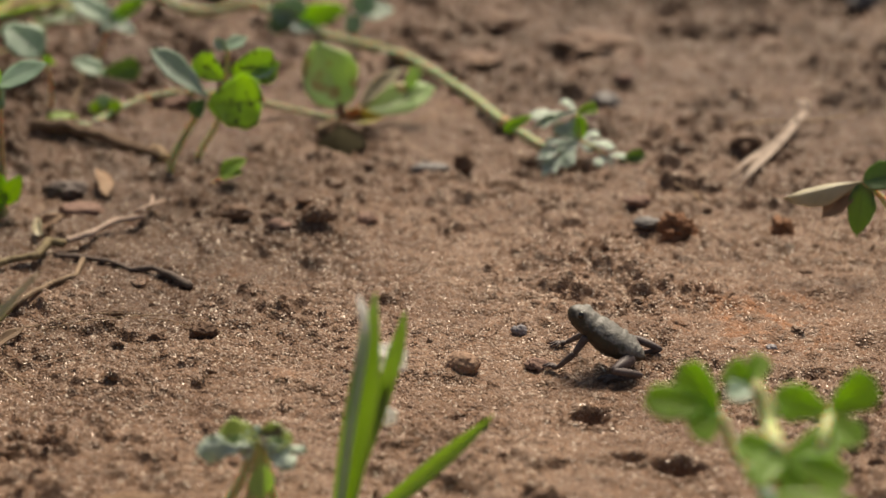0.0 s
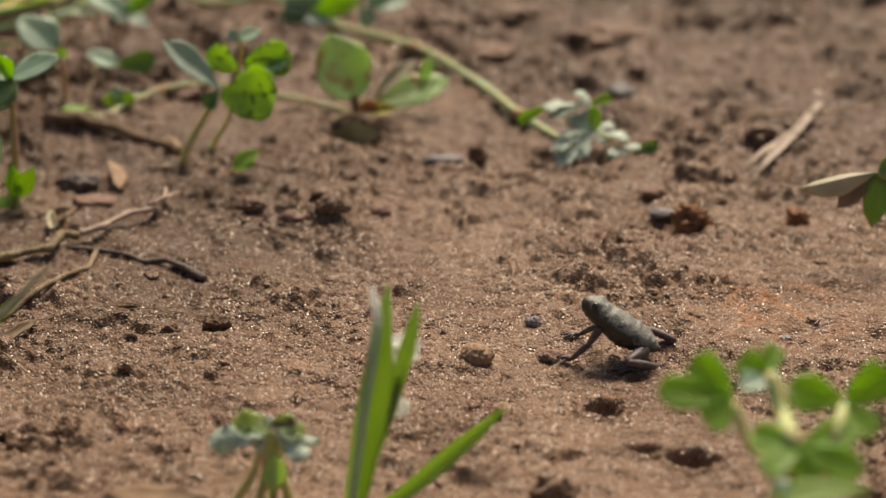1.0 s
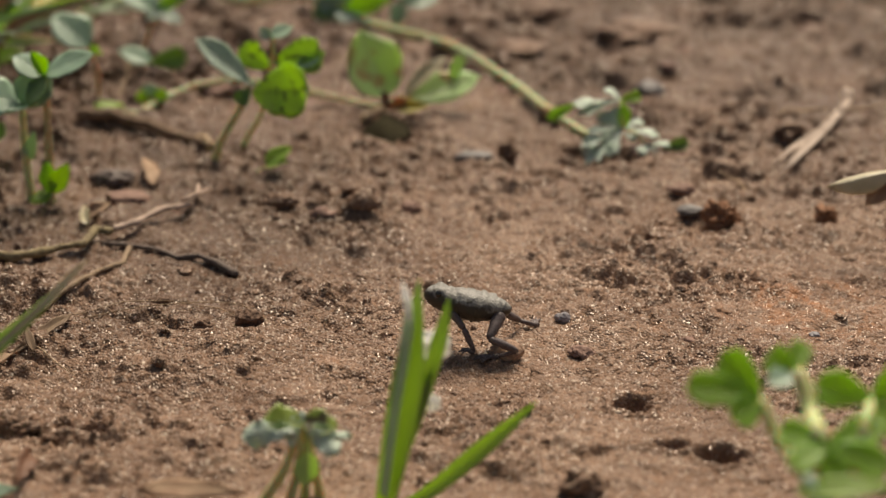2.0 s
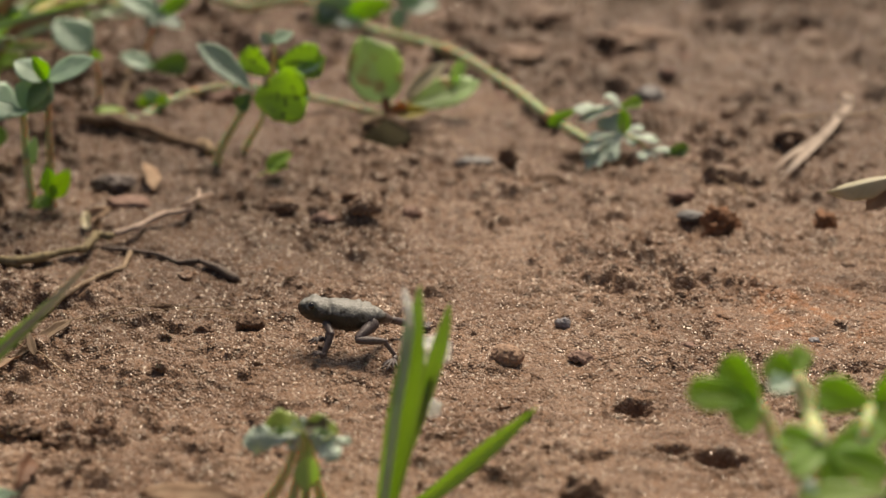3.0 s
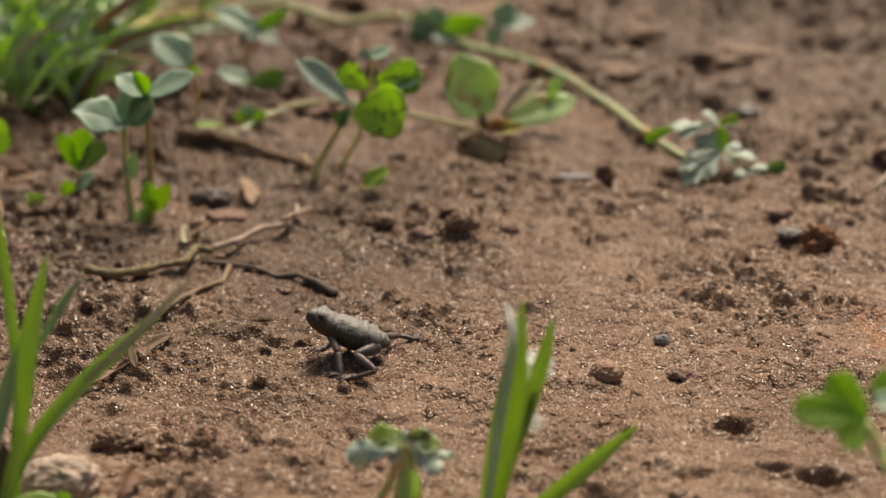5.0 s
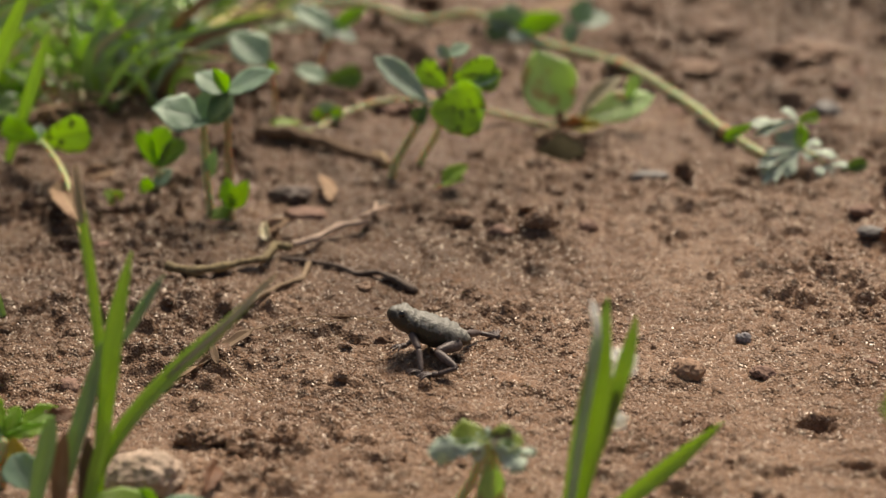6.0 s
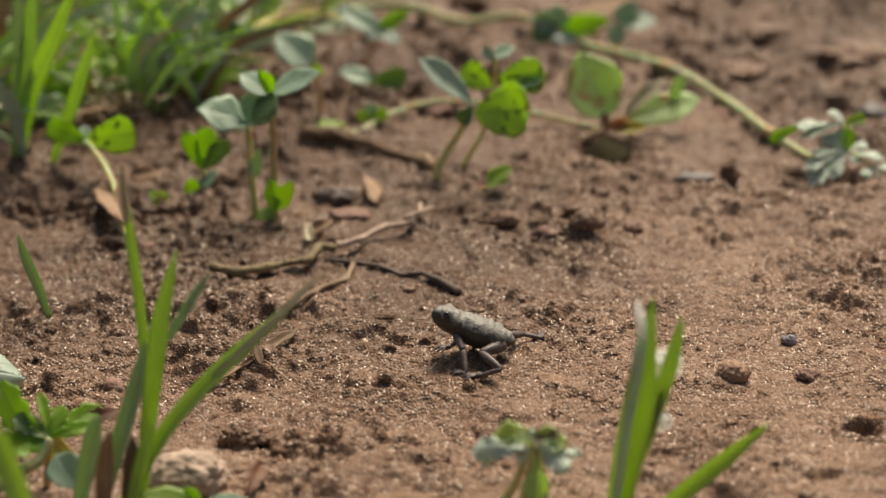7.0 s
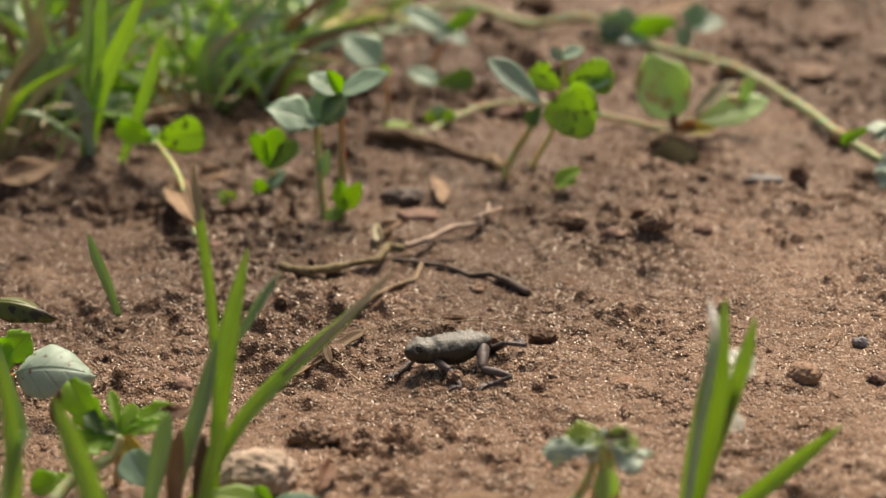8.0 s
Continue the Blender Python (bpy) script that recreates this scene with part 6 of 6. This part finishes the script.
tagged(blade("yellow_blade", [on_soil((-0.0910, 0.4314, 0.0007), 0.003), on_soil((-0.0832, 0.4405, 0.0016), 0.003), on_soil((-0.0729, 0.4496, 0.0000), 0.002)], 0.0026, (0, -0.6, 0.8), YELLOW, fold=0.3), "yellow-green withered blade lying over soil", "grass")

# ---- the toadlet ----
# seconds, middle x, y, z, heading, nose up
BODY = [
    (0, 0.0219, 0.2802, 0.0047, 163, 31),
    (1.4, 0.0219, 0.2802, 0.0047, 163, 31),
    (1.5, 0.0173, 0.2815, 0.0053, 172, 18),
    (1.6, 0.0128, 0.2815, 0.0064, 174, 14),
    (1.7, 0.0082, 0.2815, 0.0073, 176, 12),
    (1.8, 0.0051, 0.2815, 0.0063, 176, 12),
    (1.9, -0.0007, 0.2821, 0.0070, 180, 10),
    (2, -0.0026, 0.2821, 0.0067, 180, 13),
    (2.2, -0.0026, 0.2821, 0.0067, 180, 13),
    (2.5, -0.0026, 0.2821, 0.0067, 180, 13),
    (2.7, -0.0079, 0.2830, 0.0064, 180, 11),
    (2.9, -0.0155, 0.2820, 0.0062, 180, 10),
    (3.1, -0.0239, 0.2815, 0.0060, 180, 8),
    (3.3, -0.0300, 0.2808, 0.0057, 182, 10),
    (3.4, -0.0318, 0.2808, 0.0058, 182, 18),
    (3.5, -0.0325, 0.2808, 0.0060, 182, 23),
    (7.7, -0.0325, 0.2808, 0.0060, 182, 23),
    (7.8, -0.0383, 0.2788, 0.0046, 196, 0),
    (7.9, -0.0396, 0.2781, 0.0047, 196, 1),
    (8, -0.0450, 0.2773, 0.0045, 198, -2),
]
NEAR_HAND = [(0.0151, 0.2801, 0), (0.0151, 0.2801, 0), (0.0148, 0.2803, 0), (0.0088, 0.2795, 0.0056), (0.0013, 0.2797, 0.0028), (0.0023, 0.2806, 0.001), (-0.0009, 0.2805, 0), (-0.0016, 0.2785, 0), (-0.0016, 0.2785, 0), (-0.0016, 0.2785, 0), (-0.0132, 0.2772, 0.001), (-0.0160, 0.2782, 0), (-0.0273, 0.2738, 0.002), (-0.0323, 0.2726, 0), (-0.0325, 0.2727, 0), (-0.0329, 0.2739, 0), (-0.0329, 0.2739, 0), (-0.0410, 0.2703, 0), (-0.0412, 0.2694, 0), (-0.0415, 0.2693, 0)]
FAR_HAND = [(0.0168, 0.2862, 0), (0.0168, 0.2862, 0), (0.0131, 0.2839, 0), (0.0059, 0.2858, 0), (0.0048, 0.2851, 0), (-0.0002, 0.2842, 0.001), (-0.0056, 0.2848, 0), (-0.0067, 0.2853, 0), (-0.0067, 0.2853, 0), (-0.0067, 0.2853, 0), (-0.0093, 0.2855, 0), (-0.0211, 0.2817, 0.002), (-0.0235, 0.2839, 0), (-0.0333, 0.2769, 0.001), (-0.0354, 0.2788, 0), (-0.0358, 0.2825, 0.0006), (-0.0358, 0.2825, 0.0006), (-0.0458, 0.2737, 0.002), (-0.0471, 0.2742, 0.001), (-0.0518, 0.2759, 0)]
NEAR_FOOT = [(0.0207, 0.2776, 0), (0.0207, 0.2776, 0), (0.0231, 0.2757, 0), (0.0165, 0.2788, 0), (0.0164, 0.2797, 0), (0.0161, 0.2790, 0), (0.0095, 0.2817, 0.003), (-0.0020, 0.2779, 0), (-0.0020, 0.2779, 0), (-0.0020, 0.2779, 0), (-0.0018, 0.2797, 0), (-0.0079, 0.2757, 0.002), (-0.0171, 0.2794, 0), (-0.0185, 0.2799, 0), (-0.0337, 0.2733, 0), (-0.0343, 0.2736, 0), (-0.0343, 0.2736, 0), (-0.0299, 0.2735, 0), (-0.0296, 0.2744, 0), (-0.0418, 0.2706, 0)]
FAR_FOOT = [(0.0239, 0.2848, 0), (0.0239, 0.2848, 0), (0.0260, 0.2821, 0), (0.0255, 0.2858, 0), (0.0188, 0.2845, 0.002), (0.0123, 0.2852, 0.001), (0.0091, 0.2888, 0), (0.0076, 0.2903, 0), (0.0076, 0.2903, 0), (0.0076, 0.2903, 0), (0.0032, 0.2868, 0.002), (-0.0058, 0.2897, 0), (-0.0097, 0.2876, 0), (-0.0230, 0.2883, 0), (-0.0238, 0.2892, 0), (-0.0236, 0.2898, 0), (-0.0236, 0.2898, 0), (-0.0316, 0.2909, 0.001), (-0.0330, 0.2875, 0), (-0.0349, 0.2809, 0.001)]


def ring_mesh(stations, seg, warts, seed):
    """A closed skin over rings (x, half breadth, middle height, half height), in millimetres."""
    verts, faces = [], []
    xs_ = [s[0] for s in stations]
    fine = np.linspace(xs_[0], xs_[-1], 46)
    order = np.argsort(xs_)
    cols = [np.interp(fine, np.array(xs_)[order], np.array([s[k] for s in stations])[order]) for k in (1, 2, 3)]
    for k in range(3):
        c = cols[k].copy()
        c[1:-1] = 0.25 * cols[k][:-2] + 0.5 * cols[k][1:-1] + 0.25 * cols[k][2:]
        cols[k] = c
    for i, x in enumerate(fine):
        for j in range(seg):
            a = 2 * math.pi * j / seg
            ca, sa = math.cos(a), math.sin(a)
            y = cols[0][i] * math.copysign(abs(ca) ** 0.88, ca)
            z = cols[1][i] + cols[2][i] * math.copysign(abs(sa) ** 0.92, sa)
            q = Vector((x, y, z))
            # brow ridges over the eyes, a crease behind the head
            for s in (-1, 1):
                d = (q - Vector((4.15, 1.25 * s, 1.25))).length
                q += Vector((0, 0.12 * s, 0.5)) * math.exp(-(d / 0.62) ** 2)
            q.z -= 0.16 * math.exp(-((x - 2.2) / 0.5) ** 2) * max(0, sa)
            nrm = Vector((0, ca, sa))
            bump = max(0.0, noise.noise(q * 1.7 + Vector((seed, 0, 0))) - 0.12) * 0.55 + 0.10 * noise.noise(q * 4.2)
            q += nrm * warts * bump
            verts.append(q * 0.001)
    n = len(fine)
    for i in range(n - 1):
        for j in range(seg):
            faces.append((i * seg + j, (i + 1) * seg + j, (i + 1) * seg + (j + 1) % seg, i * seg + (j + 1) % seg))
    faces.append(tuple(range(seg)))
    faces.append(tuple((n - 1) * seg + j for j in range(seg))[::-1])
    return verts, faces


def limb_data(length, r0, rm, r1, knobs=0.15, seed=0):
    """A limb segment along +x, with a swell of muscle."""
    verts, faces = [], []
    n, seg = 12, 10
    for i in range(n + 1):
        s = i / n
        r = (r0 * (1 - s) + r1 * s) + (rm - (r0 + r1) / 2) * math.sin(math.pi * min(1, s * 1.05))
        if i in (0, n):
            r *= 0.75
        for k in range(seg):
            a = 2 * math.pi * k / seg
            rr = r * (1 + knobs * noise.noise(Vector((math.cos(a) * 2 + seed, math.sin(a) * 2, s * 7))))
            verts.append(Vector((s * length, math.cos(a) * rr, math.sin(a) * rr)))
    for i in range(n):
        for k in range(seg):
            faces.append((i * seg + k, (i + 1) * seg + k, (i + 1) * seg + (k + 1) % seg, i * seg + (k + 1) % seg))
    faces.append(tuple(range(seg)))
    faces.append(tuple(n * seg + k for k in range(seg))[::-1])
    return verts, faces


def toes(length, palm, count, spread, r):
    """A foot along +x: a palm and toes fanned out from it."""
    pieces = [limb_data(palm, r * 1.3, r * 1.5, r * 1.5, seed=3)]
    for k in range(count):
        a = radians((k - (count - 1) / 2) * spread)
        long = (length - palm) * (1.0 if k in (1, 2) else 0.75)
        d = Vector((math.cos(a), math.sin(a), 0))
        p0 = Vector((palm * 0.85, 0, 0))
        pieces.append(tube_data([p0, p0 + d * long * 0.5 + Vector((0, 0, r * 0.6)), p0 + d * long - Vector((0, 0, r * 0.4))], r * 0.75, r * 0.55, steps=4, seg=7, knobs=0.2, seed=k, ends=0.7))
    v, f, _ = joined(pieces)
    return v, f


UPPER_ARM, FOREARM, THIGH, SHANK, TARSUS, TOES = 0.0029, 0.0035, 0.0043, 0.0043, 0.0027, 0.0036
SHOULDER, HIP = (0.0020, 0.0017, -0.0010), (-0.0046, 0.0010, -0.0002)


def toad():
    ob = thing("toadlet", (0, 0, 0), "tiny grey-brown warty toadlet crawling over bare soil", "toad")
    body = ring_mesh([(-6.05, 0.2, 0.35, 0.25), (-5.75, 0.75, 0.35, 0.6), (-4.9, 1.4, 0.3, 1.05), (-3.5, 2.0, 0.08, 1.55), (-1.8, 2.4, -0.15, 1.95), (0, 2.4, -0.2, 2.05), (1.5, 2.1, -0.1, 1.85), (2.8, 2.0, 0.0, 1.65), (3.9, 1.9, 0.05, 1.5), (4.8, 1.6, 0.1, 1.25), (5.5, 1.1, 0.1, 0.95), (5.9, 0.65, 0.12, 0.6), (6.05, 0.2, 0.12, 0.22)], 30, 0.9, 4)
    mesh_object("body", *body, SKIN, ob)
    for s in (-1, 1):
        bm = bmesh.new()
        bmesh.ops.create_uvsphere(bm, u_segments=16, v_segments=10, radius=0.00050, matrix=Matrix.Translation((0.0042, 0.00138 * s, 0.00100)))
        me = bpy.data.meshes.new("eye")
        bm.to_mesh(me)
        bm.free()
        me.materials.append(EYE)
        me.polygons.foreach_set("use_smooth", [True] * len(me.polygons))
        e = new("eye", me)
        e.parent = ob
        e["label"] = "glossy dark eye"
    parts = {}
    for side, s in (("near", 1), ("far", -1)):
        for name, data in (
            ("upper_arm", limb_data(UPPER_ARM, 0.00058, 0.00052, 0.00040, seed=1)),
            ("forearm", limb_data(FOREARM, 0.00040, 0.00043, 0.00028, seed=2)),
            ("front_foot", toes(0.0024, 0.0008, 4, 30, 0.00026)),
            ("thigh", limb_data(THIGH, 0.00098, 0.00082, 0.00046, seed=4)),
            ("shank", limb_data(SHANK, 0.00046, 0.00056, 0.00034, seed=5)),
            ("tarsus", limb_data(TARSUS, 0.00034, 0.00031, 0.00030, seed=6)),
            ("hind_foot", toes(TOES, 0.0008, 5, 16, 0.00026)),
        ):
            parts[side, name] = mesh_object(name, *data, LIMB, ob)
    return ob, parts


def bone(a, b, up):
    """The pose of a segment that starts at a and points to b."""
    x = (b - a).normalized()
    y = up.cross(x).normalized()
    z = x.cross(y)
    m = Matrix((x, y, z)).transposed().to_4x4()
    m.translation = a
    return m


def bend(a, c, l1, l2, pole):
    """The middle joint of a two-part limb from a to c, bent towards pole; c moves in where it is out of reach."""
    d = c - a
    reach = min(max(d.length, abs(l1 - l2) + 0.0002), l1 + l2 - 0.00008)
    c = a + d.normalized() * reach
    x = d.normalized()
    along = (l1 * l1 - l2 * l2 + reach * reach) / (2 * reach)
    out = math.sqrt(max(0.0, l1 * l1 - along * along))
    p = pole - x * pole.dot(x)
    return a + x * along + p.normalized() * out, c


def motions():
    rows = []
    limb_rows = {k: [] for k in toad_parts}
    for i, (t, x, y, z, heading, nose) in enumerate(BODY):
        m = pose(x, y, z, 0, -nose, heading)
        rows.append((t, m))
        inv = m.inverted()
        down = inv.to_3x3() @ Vector((0, 0, 1))
        for side, s, hand_at, foot_at in (("near", 1, NEAR_HAND[i], NEAR_FOOT[i]), ("far", -1, FAR_HAND[i], FAR_FOOT[i])):
            mirror = Vector((1, s, 1))
            # front limb
            tip = inv @ Vector((hand_at[0], hand_at[1], gz(hand_at[0], hand_at[1]) + hand_at[2] + 0.0003))
            shoulder = Vector(SHOULDER) * mirror
            elbow, wrist = bend(shoulder, tip, UPPER_ARM, FOREARM, Vector((-0.8, 0.75 * s, 0.25)))
            limb_rows[side, "upper_arm"].append((t, bone(shoulder, elbow, down)))
            limb_rows[side, "forearm"].append((t, bone(elbow, wrist, down)))
            flat = inv.to_3x3() @ Vector((math.cos(radians(heading - 25 * s)), math.sin(radians(heading - 25 * s)), -0.05))
            limb_rows[side, "front_foot"].append((t, bone(wrist, wrist + flat, down)))
            # hind limb
            toe = inv @ Vector((foot_at[0], foot_at[1], gz(foot_at[0], foot_at[1]) + foot_at[2] + 0.0003))
            hip = Vector(HIP) * mirror
            k = min(max((hip.x - toe.x + 0.0005) / 0.004, 0), 1)
            level = inv.to_3x3()
            ahead = level @ Vector((math.cos(radians(heading)), math.sin(radians(heading)), 0))
            aside = level @ Vector((-math.sin(radians(heading)), math.cos(radians(heading)), 0)) * s
            heel = toe - ahead * TOES * (1 - k)
            rise = (-ahead * 0.95 + down * 0.3) * (1 - k) + ((ahead * 0.55 + down * 0.7) if s > 0 else (ahead * 0.92 + down * 0.22)) * k
            knee, ankle = bend(hip, heel + rise.normalized() * TARSUS, THIGH, SHANK, Vector((0.85, 0.6 * s, -0.22)))
            out = (heel - ankle).normalized()
            heel = ankle + out * TARSUS
            point = ahead * (1 - 0.75 * k) + aside * (0.1 + 0.85 * k) - down * 0.08
            limb_rows[side, "thigh"].append((t, bone(hip, knee, down)))
            limb_rows[side, "shank"].append((t, bone(knee, ankle, down)))
            limb_rows[side, "tarsus"].append((t, bone(ankle, heel, ahead if abs(out.dot(down)) > 0.8 else down)))
            limb_rows[side, "hind_foot"].append((t, bone(heel, heel + point, down)))
    walk(toadlet, rows)
    for k, part_rows in limb_rows.items():
        walk(toad_parts[k], part_rows)


toadlet, toad_parts = toad()

motions()
